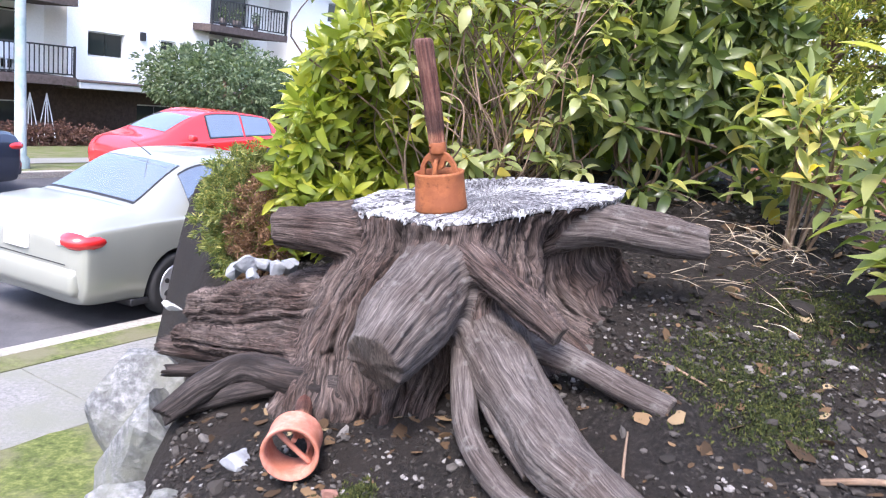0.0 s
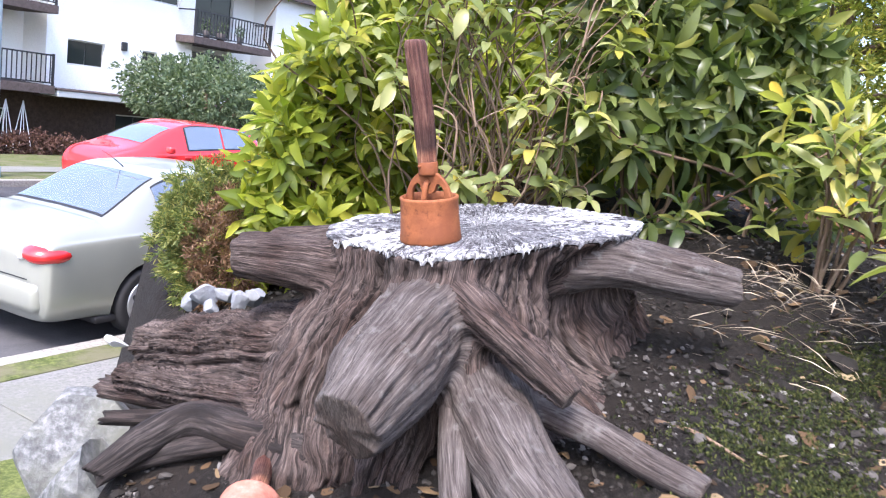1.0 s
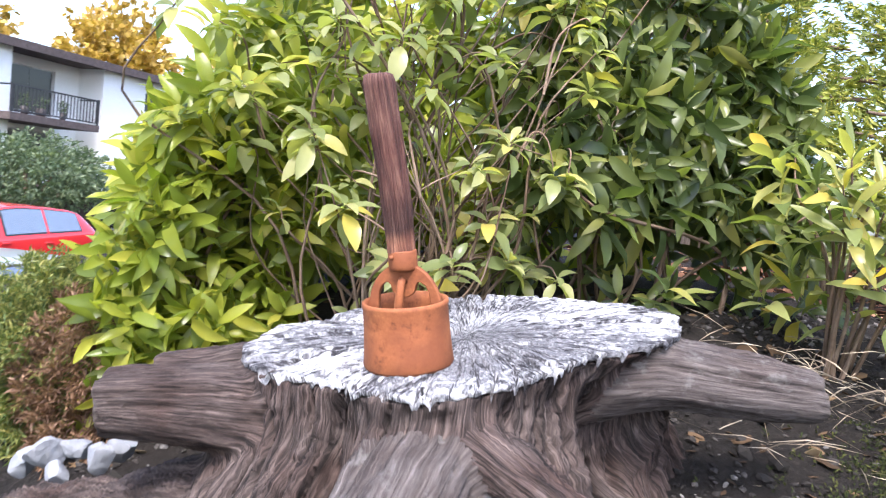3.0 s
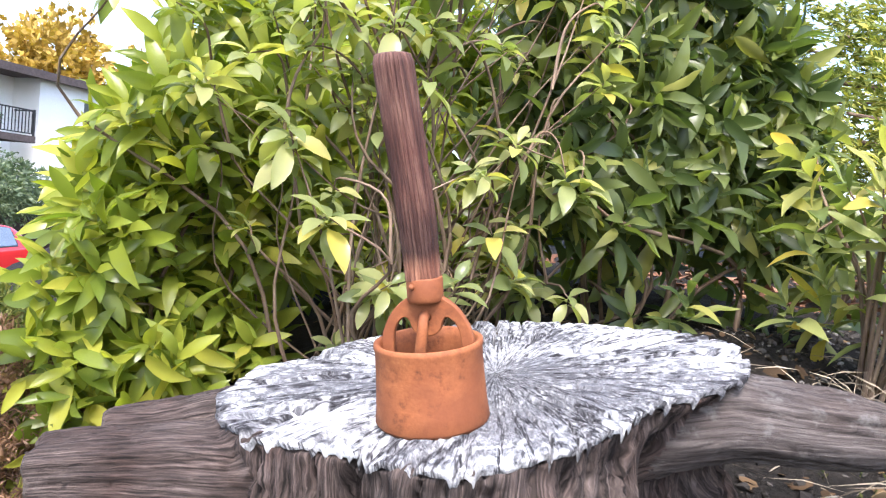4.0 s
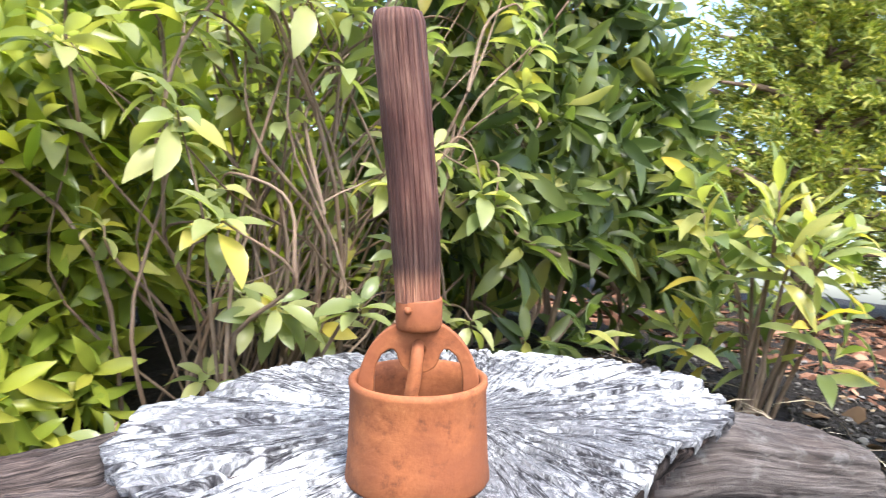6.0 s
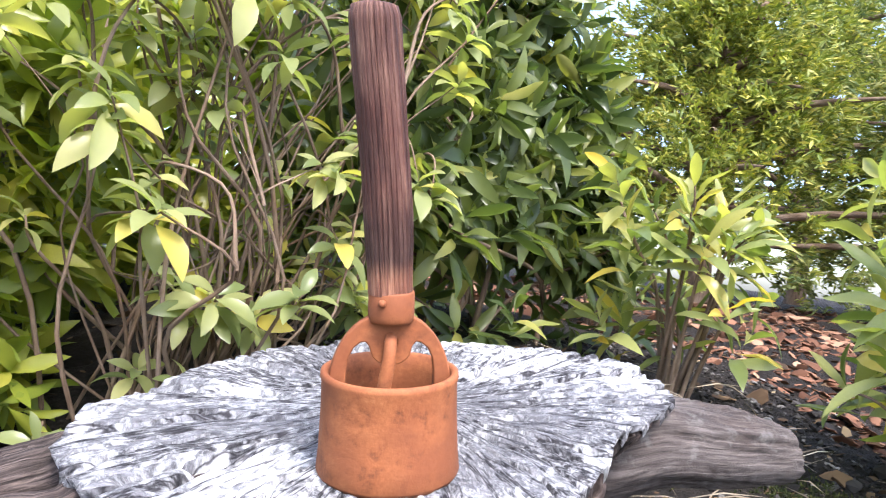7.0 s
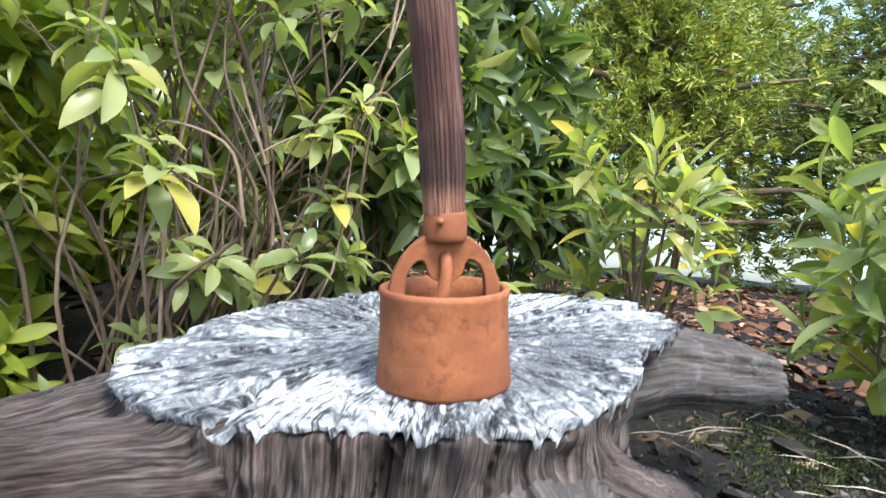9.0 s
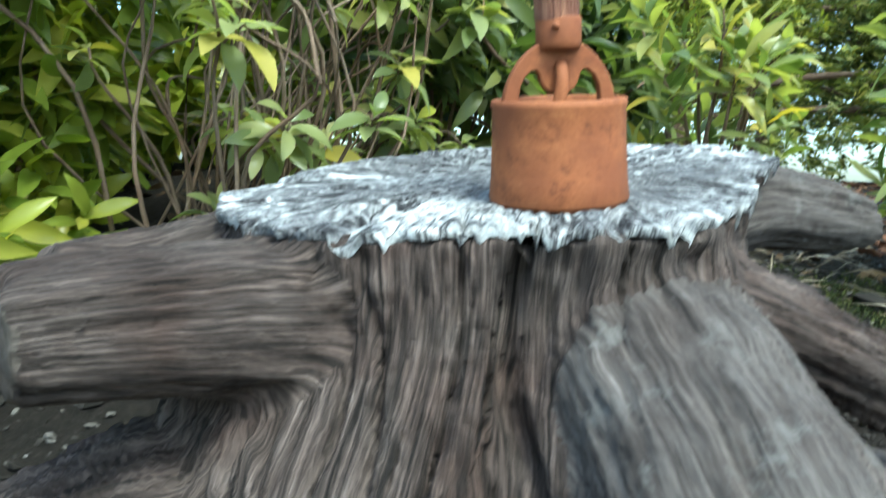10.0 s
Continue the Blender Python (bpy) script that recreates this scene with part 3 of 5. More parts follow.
Z = top_height(X, Y) + 0.004 + calm * 0.009 * (fbm(X * 16, Y * 16, 45) - 0.5) - calm * 0.012 * crack + calm * 0.003 * (fbm(wob * 24, s * 9, 46, 2) - 0.5) - 0.003 * s ** 8
for sx, sy, ax, ay, wid, deep in SLOTS:
    u, w = (X - sx) * ax + (Y - sy) * ay, (Y - sy) * ax - (X - sx) * ay
    Z = Z - deep * np.exp(-(u / (wid * 4)) ** 2 - ((w + 0.3 * wid * np.sin(u * 160)) / wid) ** 2)
P = np.stack([X, Y, Z], -1)
skirt = P[-1:].copy()
skirt[..., :2] = np.array(CENTRE[:2]) + (skirt[..., :2] - np.array(CENTRE[:2])) * 0.985
skirt[..., 2] -= 0.007
P = np.concatenate([P, skirt])
uv = np.stack([np.broadcast_to(A * 0.22, (nr + 1, na)), np.broadcast_to(np.concatenate([s, s[-1:] + 0.03]) * 0.28, (nr + 1, na))], -1)
part("cut_face", sheet(P, True, uv), TOP_WOOD, stump, "bleached white sawn top with radial cracks")


def root(points, radii, wood=GREY_WOOD, end=CUT_WOOD, label="", name="root", **kw):
    return part(name, limb(points, radii, **kw), [wood, end], stump, label)


root([(0.09, 1.50, 1.91), (0.085, 1.41, 1.865), (0.095, 1.33, 1.81), (0.14, 1.24, 1.775), (0.20, 1.14, 1.765)], [0.03, 0.024, 0.022, 0.021, 0.02], label="thin looping side root", grain=0.05, seed=6)
root([(0.12, 1.45, 1.89), (0.125, 1.385, 1.86), (0.15, 1.31, 1.83), (0.19, 1.24, 1.80)], [0.02, 0.014, 0.013, 0.016], seed=16, label="thin looping side root")
root([(-0.10, 1.68, 1.80), (-0.25, 1.77, 1.76), (-0.42, 1.87, 1.735), (-0.60, 1.95, 1.715)], [0.05, 0.034, 0.03, 0.026], WOOD, label="dark split root", grain=0.12, lumps=0.25, seed=11, ragged=0.05)
root([(-0.12, 1.62, 1.77), (-0.25, 1.69, 1.755), (-0.37, 1.755, 1.745), (-0.46, 1.73, 1.70), (-0.53, 1.69, 1.65)], [0.045, 0.036, 0.034, 0.032, 0.022], DARK_WOOD, DARK_WOOD, "dark forked root", grain=0.12, lumps=0.25, seed=12, ragged=0.05)
root([(-0.30, 1.78, 1.735), (-0.42, 1.84, 1.705), (-0.575, 1.87, 1.68)], [0.022, 0.02, 0.014], DARK_WOOD, DARK_WOOD, "dark forked root", grain=0.1, seed=13, ragged=0.05)
root([(-0.28, 1.70, 1.735), (-0.40, 1.73, 1.69), (-0.52, 1.74, 1.63)], [0.02, 0.02, 0.012], DARK_WOOD, DARK_WOOD, "dark forked root", grain=0.1, seed=17, ragged=0.05)

# ---- iron ring tools ----
HANDLE = grained("turned_handle", [(0.3, (0.03, 0.014, 0.012)), (0.5, (0.105, 0.05, 0.038)), (0.75, (0.27, 0.165, 0.12))], (0.5, 0.33, 0.33), across=160, along=10, rough=0.6)
# scorched band near the socket, paler worn wood at the ends
t = HANDLE.node_tree
link = t.links.new
place = t.nodes.new("ShaderNodeTexCoord")
xyz = t.nodes.new("ShaderNodeSeparateXYZ")
link(place.outputs["UV"], xyz.inputs[0])
wob = add(t, "TexNoise", Scale=30, Detail=4)
link(place.outputs["Object"], wob.inputs["Vector"])
sum_ = add(t, "Math")
sum_.operation = "MULTIPLY_ADD"
link(wob.outputs[0], sum_.inputs[0])
sum_.inputs[1].default_value = 0.02
link(xyz.outputs[1], sum_.inputs[2])
scorch = ramp(t, link, sum_.outputs[0], [(0.158, (1.5, 1.3, 1.1)), (0.175, (0.35, 0.33, 0.36)), (0.2, (0.5, 0.48, 0.5)), (0.225, (1, 1, 1)), (0.345, (1, 1, 1)), (0.362, (1.3, 1.4, 1.5))])
bsdf = t.nodes["Principled BSDF"]
old = bsdf.inputs["Base Color"].links[0].from_socket
link(mixed(t, link, 1.0, old, scorch, "MULTIPLY"), bsdf.inputs["Base Color"])


def ring_tool(at, label, iron):
    """A wide iron ring under an arched yoke, a socket and a wooden handle; its base stands at the origin."""
    tool = thing("ring_tool", (0, 0, 0), label, "hand tool", "iron ring tools")
    prof = [(0.0495, 0.002), (0.0525, 0.0), (0.0545, 0.004), (0.0528, 0.02), (0.0512, 0.05), (0.0508, 0.071), (0.0518, 0.0745), (0.0515, 0.0785), (0.049, 0.0795), (0.0462, 0.078), (0.0458, 0.065), (0.046, 0.02), (0.0465, 0.003), (0.0495, 0.002)]
    part("ring", lathe(prof, 96), iron, tool, "heavy rusted iron ring")
    # yoke: an arched plate on two legs, with a pierced tongue in the middle
    cu = bpy.data.curves.new("yoke", "CURVE")
    cu.dimensions, cu.fill_mode, cu.extrude, cu.bevel_depth, cu.bevel_resolution = "2D", "BOTH", 0.0028, 0.0014, 2

    def loop(points):
        sp = cu.splines.new("POLY")
        sp.points.add(len(points) - 1)
        for p, (x, y) in zip(sp.points, points):
            p.co = (x, y, 0, 1)
        sp.use_cyclic_u = True
    ang = np.linspace(0, np.pi, 25)
    outer = [(0.0445 * math.cos(v), 0.066 + 0.064 * math.sin(v)) for v in ang]
    arch = [(0.034, 0.036), (0.034, 0.080), (0.0325, 0.092), (0.0285, 0.101), (0.0225, 0.1065), (0.018, 0.1065), (0.0148, 0.102)]
    tongue = [(0.0138 * math.cos(v), 0.0985 - 0.0125 * math.sin(v)) for v in np.linspace(0.2, np.pi - 0.2, 11)]
    loop([(0.0445, 0.036)] + outer + [(-0.0445, 0.036)] + [(-x, z) for x, z in arch] + tongue[::-1] + arch[::-1])
    loop([(0.0062 * math.cos(v), 0.1055 + 0.0062 * math.sin(v)) for v in np.linspace(0, 2 * np.pi, 14, endpoint=False)])
    tmp = bpy.data.objects.new("yoke_curve", cu)
    scene.collection.objects.link(tmp)
    bpy.context.view_layer.update()
    me = bpy.data.meshes.new_from_object(tmp.evaluated_get(bpy.context.evaluated_depsgraph_get()))
    bpy.data.objects.remove(tmp)
    me.transform(pose(0, 0, 0.066, 90, 0, 0) @ Matrix.Diagonal((1, 0.88, 1, 1)) @ Matrix.Translation((0, -0.066, 0)))
    me.materials.clear()
    part("yoke", me, iron, tool, "arched iron yoke with openings", smooth=False)
    hook = limb([(0.003, 0.006, 0.094), (0.0015, 0.004, 0.101), (0.0, -0.005, 0.1035), (-0.001, -0.011, 0.094), (-0.003, -0.012, 0.08), (-0.006, -0.012, 0.06), (-0.007, -0.010, 0.035)], [0.0035, 0.0042, 0.0046, 0.0048, 0.0052, 0.0052, 0.005], ns=14, nl=24, grain=0.1, lumps=0.15, seed=2)
    part("hook", hook, [iron, iron], tool, "rusty hanging hook")
    bar = limb([(-0.046, 0.0, 0.036), (0, 0.0, 0.034), (0.046, 0, 0.036)], [0.005, 0.005, 0.005], ns=12, nl=16, seed=4)
    part("cross_bar", bar, [iron, iron], tool)
    part("socket", lathe([(0.0105, 0.1145), (0.0155, 0.1155), (0.0168, 0.1175), (0.0172, 0.121), (0.0172, 0.1375), (0.0164, 0.139), (0.013, 0.139)], 40), iron, tool, "iron handle socket with a rivet")
    bm = bmesh.new()
    bmesh.ops.create_uvsphere(bm, u_segments=10, v_segments=6, radius=0.003, matrix=pose(-0.008, -0.0165, 0.132))
    part("rivet", bm, iron, tool)
    # wooden handle, reeded, slightly bent
    rows = 70
    z = np.linspace(0.1365, 0.342, rows)
    t = (z - z[0]) / (z[-1] - z[0])
    r = 0.0168 + 0.0022 * step(0, 0.3, t) - 0.0007 * np.sin(np.pi * t) - 0.0022 * step(0.96, 1, t)
    r = np.concatenate([r, [0.013, 0.006, 0.0003]])
    z = np.concatenate([z, [0.3435, 0.344, 0.3442]])
    t = np.concatenate([t, [1, 1, 1]])
    v = np.linspace(0, 2 * np.pi, 300, endpoint=False)
    reed = -0.0012 * np.clip(1 - np.abs(np.sin(15 * v)) * 2.2, 0, 1)[None] * step(0.0, 0.06, t)[:, None]
    rr = r[:, None] + reed * (r[:, None] > 0.014) + 0.0014 * (fbm(np.cos(v) * 2 + 5 + 0 * t[:, None], t[:, None] * 7 + np.sin(v), 6) - 0.5) * (r[:, None] > 0.01)
    bend = -0.001 - 0.013 * t - 0.002 * t ** 2 + 0.001 * np.sin(t * 5)
    P = np.stack([rr * np.cos(v) + bend[:, None], rr * np.sin(v), np.broadcast_to(z[:, None], rr.shape)], -1)
    uv = np.stack([np.broadcast_to(v * 0.017, rr.shape), np.broadcast_to(z[:, None], rr.shape)], -1)
    part("handle", sheet(P, True, uv), HANDLE, tool, "dark reeded wooden handle")
    tool.matrix_basis = at
    return tool


lean = Vector((-0.171, -0.046, 1)).normalized().to_track_quat("Z", "Y").to_matrix().to_4x4()
up = Vector((-0.171, -0.046, 1)).normalized()
face = Vector((0.55, 0.83, 0))
face = (face - up * face.dot(up)).normalized()
frame_m = Matrix((face.cross(up), face, up)).transposed().to_4x4()
spot = Vector((0.024, 1.668, top_height(0.024, 1.668) + 0.0025))
ring_tool(Matrix.Translation(spot) @ frame_m, "rusty iron ring tool with a reeded wooden handle on the stump", RUST)
axis = Vector((0.03, 0.97, 0.03)).normalized()
side = Vector((0.75, 0, -0.66))
side = (side - axis * side.dot(axis)).normalized()
lying = Matrix((side, axis.cross(side), axis)).transposed().to_4x4()
ring_tool(Matrix.Translation((-0.222, 1.40, 1.722)) @ lying, "faded red iron ring tool lying on the soil below the stump", PINK_RUST)

# ---- shrubs ----
BARK = grained("shrub_bark", [(0.3, (0.07, 0.05, 0.035)), (0.55, (0.22, 0.16, 0.115)), (0.8, (0.40, 0.31, 0.23))], (0.6, 0.5, 0.42))
# LIT has the sunlight on the leaves mixed into their yellow-green
LIT = [(0.0, (0.13, 0.18, 0.026)), (0.4, (0.22, 0.27, 0.036)), (0.75, (0.34, 0.37, 0.05)), (1.0, (0.44, 0.41, 0.07))]
PALE = [(0.0, (0.17, 0.21, 0.08)), (0.5, (0.29, 0.32, 0.13)), (0.85, (0.43, 0.43, 0.19)), (1.0, (0.5, 0.42, 0.09))]
DEEP = [(0.0, (0.05, 0.078, 0.028)), (0.5, (0.105, 0.14, 0.045)), (0.85, (0.2, 0.235, 0.07)), (1.0, (0.34, 0.33, 0.09))]
YELLOW = [(0.0, (0.14, 0.19, 0.06)), (0.5, (0.27, 0.31, 0.11)), (0.85, (0.42, 0.41, 0.14)), (1.0, (0.56, 0.42, 0.06))]
PAINT = {}
for key, stops in (("lit", LIT), ("pale", PALE), ("deep", DEEP), ("yellow", YELLOW)):
    PAINT[key] = (leafy(key + "_leaf", stops), leafy(key + "_foliage", stops, single=False))


def blade(width, curl, fold, wave=0.0):
    """A lance-shaped leaf, 1 long, from its stalk along y."""
    t = np.array([0, 0.06, 0.22, 0.42, 0.62, 0.8, 0.93, 1.0])
    w = width * np.array([0.06, 0.10, 0.62, 0.95, 1.0, 0.72, 0.32, 0.02]) / 2
    rows = []
    for tt, ww in zip(t, w):
        z = -curl * tt ** 2 + 0.12 * tt + wave * math.sin(tt * 9) * 0.03
        y = tt * (1 - 0.25 * curl * tt)
        rows.append([(-ww, y, z + fold * ww), (0, y, z), (ww, y, z + fold * ww)])
    return np.array(rows)


DROOPING = [blade(0.36, 0.45, 0.4), blade(0.40, 0.6, 0.3, 0.5), blade(0.34, 0.3, 0.45), blade(0.38, 0.5, 0.35, -0.5), blade(0.35, 0.4, 0.4)]
BLADES = [blade(0.24, 0.3, 0.5), blade(0.27, 0.5, 0.4, 1), blade(0.21, 0.15, 0.6, -1), blade(0.28, 0.75, 0.35), blade(0.23, 0.0, 0.55, 0.6)]


def blade_faces():
    return [(3 * i + j, 3 * i + j + 1, 3 * i + j + 4, 3 * i + j + 3) for i in range(7) for j in range(2)]


LEAF_MESH = {}
for key in PAINT:
    LEAF_MESH[key] = []
    for b in DROOPING if key == "pale" else BLADES:
        me = sheet(b)
        me.materials.append(PAINT[key][0])
        me.polygons.foreach_set("use_smooth", [True] * len(me.polygons))
        LEAF_MESH[key].append(me)


def whorl(at, way, count, size, open_angle, droop, r, gap=0.008):
    """Poses of the leaves of one shoot tip."""
    way = Vector(way).normalized()
    q = way.to_track_quat("Z", "Y").to_matrix().to_4x4()
    turn = r.uniform(0, 6.28)
    out = []
    for k in range(count):
        az = turn + k * 2.4 + r.normal(0, 0.2)
        el = open_angle * (0.45 + 0.75 * k / count) + r.normal(0, 0.12)
        s = size * r.uniform(0.7, 1.1) * (0.75 + 0.25 * k / count)
        m = Matrix.Translation(Vector(at) - way * gap * k * size / 0.1) @ q @ Matrix.Rotation(az, 4, "Z") @ Matrix.Rotation(math.pi / 2 - el, 4, "X")
        tip = (m.to_3x3() @ Vector((0, 1, 0)))
        tip.z -= droop * r.uniform(0.5, 1.4)
        x = (m.to_3x3() @ Vector((1, 0, 0)))
        y = tip.normalized()
        z = x.cross(y).normalized()
        x = y.cross(z)
        out.append(Matrix.Translation(m.translation) @ Matrix((x, y, z)).transposed().to_4x4() @ Matrix.Rotation(r.normal(0, 0.3), 4, "Y") @ Matrix.Diagonal((s, s, s, 1)))
    return out


def shrub(name, base, label, category, shoots, key, r, stems, near, count=(6, 10), size=(0.09, 0.13), open_angle=1.15, droop=0.35):
    """A shrub: stems, single leaves for the shoots that near() picks, and the rest of its foliage in one part."""
    ob = thing(name, base, label, category)
    singles, rest = [], []
    for at, way in shoots:
        poses = whorl(at, way, int(r.integers(*count)), r.uniform(*size), open_angle * r.uniform(0.8, 1.15), droop, r, 0.0035 if key == "pale" else 0.008)
        (singles if near(at) else rest).extend(poses)
    rest += singles[290:]
    for m in singles[:290]:
        leaf = new("leaf", LEAF_MESH[key][int(r.integers(5))])
        leaf.parent = ob
        leaf.matrix_parent_inverse = ob.matrix_basis.inverted()
        leaf.matrix_basis = m
    if rest:
        faces = blade_faces()
        pile = []
        for m in rest:
            v = (DROOPING if key == "pale" else BLADES)[int(r.integers(5))].reshape(-1, 3)
            mm = np.array(m)
            pile.append((v @ mm[:3, :3].T + mm[:3, 3], faces))
        tagged(part("foliage", joined(pile), PAINT[key][1], ob), kind="stuff")
    for pts, radii in stems:
        part("stem", limb(pts, radii, ns=9, nl=14, grain=0.08, lumps=0.2, seed=int(r.integers(90)), cap1=False), BARK, ob)
    return ob


def stem_to(base, tip, r, thick=0.008, wobble=0.05):
    b, t = np.array(base, float), np.array(tip, float)
    mid = [b + (t - b) * f + r.normal(0, wobble, 3) * [1, 1, 0.4] + np.array([0, 0, 0.06]) * math.sin(f * 3.14) for f in (0.35, 0.7)]
    return ([b, *mid, t], [thick, thick * 0.75, thick * 0.55, thick * 0.3])


def gz(x, y):
    return float(ground_height(np.array([x]), np.array([y]))[0])


def hedge(name, label, key, x0, x1, zmax, yfront, depth, n, seed, base, nstems, stem_len=0.8, size=(0.09, 0.13), droop=0.35, zmin=0.05, out=(-0.1, -1, 0.45), singles=True, count=(8, 13), thin=None):
    r = np.random.default_rng(seed)
    shoots = []
    while len(shoots) < n:
        x = r.uniform(x0, x1)
        top = zmax(x)
        z = r.uniform(gz(x, yfront) + zmin, top)
        bulge = 0.22 * (float(fbm(np.array([x * 3.1]), np.array([z * 3.1]), seed, 2)[0]) - 0.5)
        back = min(r.exponential(0.3) * depth, depth)
        lean_back = 0.18 * max(0, z - 2.5)
        y = yfront + bulge + back + lean_back
        if thin and r.uniform() < thin(x, z, back):
            continue
        way = Vector(out) + Vector(r.normal(0, 0.45, 3))
        shoots.append(((x, y, z), way))
    stems = []
    for k in range(nstems):
        tip = shoots[int(r.integers(len(shoots)))][0]
        bx = base[0] + r.uniform(-1, 1) * base[2]
        by = base[1] + r.uniform(-0.1, 0.12)
        stems.append(stem_to((bx, by, gz(bx, by) - 0.03), (tip[0], max(tip[1], yfront), tip[2]), r, r.uniform(0.003, 0.0065)))
    return shrub(name, (base[0], base[1], gz(base[0], base[1])), label, "shrub", shoots, key, r, stems, (lambda p: p[1] < yfront + 0.12) if singles else (lambda p: False), count, size, droop=droop)


hedge("laurel_shrub", "leafy shrub with lance leaves in sunlit yellow-green beside the stump", "lit", -0.40, 0.08, lambda x: min(3.05 + 0.12 * math.sin(x * 23), 2.33 + (x + 0.42) * 1.75), 2.32, 0.9, 330, 11, (-0.15, 2.5, 0.15), 14, out=(-0.3, -0.6, 0.6), size=(0.1, 0.14), thin=lambda x, z, b: 0.9 if x > -0.02 and b < 0.25 else 0.0)
r = np.random.default_rng(12)
shoots, stems = [], []
for k in range(76):
    ang, el = r.uniform(-1.25, 1.25), r.uniform(0.35, 1.25)
    reach = r.uniform(0.35, 1.1)
    bx, by = 0.17 + r.normal(0, 0.07), 2.34 + r.normal(0, 0.05)
    tip = (bx + 0.55 * reach * math.sin(ang), max(2.1, by - 0.26 * reach * math.cos(ang) + 0.08 * r.normal()), 2.0 + reach * (0.25 + 0.85 * math.sin(el)))
    stems.append(stem_to((bx, by, gz(bx, by) - 0.03), tip, r, r.uniform(0.0018, 0.0044), 0.06))
    shoots.append((tip, Vector((0.15 * math.sin(ang), -0.15, 1.0)) + Vector(r.normal(0, 0.15, 3))))
    if k % 2:
        mid = np.array(stems[-1][0][2])
        twig = mid + np.clip(r.normal(0, 0.1, 3), -0.15, 0.15) + [0, -0.03, 0.1]
        twig[1] = max(twig[1], 2.1)
        stems.append(stem_to(mid, twig, r, 0.003, 0.012))
        shoots.append((tuple(twig), Vector(r.normal(0, 0.15, 3)) + Vector((0, -0.15, 1.0))))
for k in range(15):
    low = np.array([r.uniform(-0.12, 0.42), r.uniform(2.12, 2.24), r.uniform(2.0, 2.3)])
    shoots.append((tuple(low), Vector((r.normal(0, 0.25), -0.5, 0.8))))
    stems.append(stem_to((low[0] + r.normal(0, 0.03), 2.33, gz(low[0], 2.33) - 0.02), low, r, 0.0024, 0.015))
shrub("open_shrub", (0.17, 2.36, gz(0.17, 2.36)), "open twiggy shrub with pale drooping leaf clusters behind the stump", "shrub", shoots, "pale", r, stems, lambda p: p[2] < 2.85, (7, 10), (0.062, 0.088), 1.5, 0.3)
hedge("laurel_shrub", "dense shrub with glossy dark green lance leaves behind the stump", "deep", 0.38, 1.08, lambda x: min(3.02 + 0.12 * math.sin(x * 19), 3.4 - (x - 0.6) * 1.9), 2.16, 0.7, 400, 13, (0.7, 2.35, 0.2), 14, size=(0.095, 0.14), thin=lambda x, z, b: 0.8 if z < 2.36 else 0.0)
hedge("laurel_shrub", "tall green shrub at the back of the bank", "lit", -0.30, 0.95, lambda x: min(3.02 + 0.14 * math.sin(x * 17 + 1), 2.5 + (x + 0.3) * 1.5), 2.75, 0.7, 420, 14, (0.5, 3.0, 0.6), 10, size=(0.11, 0.15), singles=False)

# small yellow-green plants to the right of the stump
def rosette_plant(base, radius, height, n, seed, label, key, size, lean=(0, 0, 1)):
    r = np.random.default_rng(seed)
    b = np.array([base[0], base[1], gz(*base)])
    shoots, stems = [], []
    for k in range(n):
        a = r.uniform(0, 6.28)
        d = radius * math.sqrt(r.uniform(0, 1))
        tip = b + [d * math.cos(a), d * math.sin(a), height * r.uniform(0.35, 1.0)]
        shoots.append((tuple(tip), Vector((math.cos(a) * 0.7 * d / radius, math.sin(a) * 0.7 * d / radius, 0.8)) + Vector(lean) * 0.2))
        if k % 2 == 0:
            stems.append(stem_to(b + [r.normal(0, 0.02), r.normal(0, 0.02), -0.02], tip, r, 0.005, 0.015))
    shrub("young_shrub", tuple(b), label, "shrub", shoots, key, r, stems, lambda p: True, (6, 10), size, 1.2, 0.15)


rosette_plant((0.97, 2.02), 0.17, 0.42, 24, 21, "young shrub with long yellow-green leaves on bare soil", "yellow", (0.10, 0.15))
rosette_plant((1.07, 1.50), 0.24, 0.56, 44, 22, "shrub with broad pale green and yellow leaves", "yellow", (0.13, 0.18))
rosette_plant((1.45, 2.55), 0.2, 0.3, 20, 23, "low green shrub beside the mulch", "deep", (0.11, 0.15))

# ---- conifers ----
NEEDLE = [(0.0, (0.06, 0.10, 0.025)), (0.5, (0.155, 0.185, 0.05)), (0.85, (0.27, 0.28, 0.08)), (1.0, (0.36, 0.32, 0.1))]
GOLD = [(0.0, (0.10, 0.14, 0.025)), (0.5, (0.23, 0.27, 0.05)), (0.85, (0.38, 0.38, 0.07)), (1.0, (0.5, 0.44, 0.09))]
BROWN_NEEDLE = [(0.0, (0.09, 0.05, 0.03)), (0.6, (0.2, 0.115, 0.07)), (1.0, (0.33, 0.2, 0.12))]
AUTUMN = [(0.0, (0.3, 0.2, 0.04)), (0.5, (0.48, 0.32, 0.06)), (1.0, (0.6, 0.42, 0.12))]
TOPIARY = [(0.0, (0.05, 0.08, 0.045)), (0.6, (0.11, 0.155, 0.085)), (1.0, (0.2, 0.24, 0.14))]
MAROON = [(0.0, (0.05, 0.025, 0.02)), (0.6, (0.11, 0.055, 0.045)), (1.0, (0.2, 0.11, 0.09))]
FOL = {k: leafy(k + "_foliage", v, 0.55, 0.3, False) for k, v in (("needle", NEEDLE), ("gold", GOLD), ("brown_needle", BROWN_NEEDLE), ("autumn", AUTUMN), ("topiary", TOPIARY), ("maroon", MAROON))}


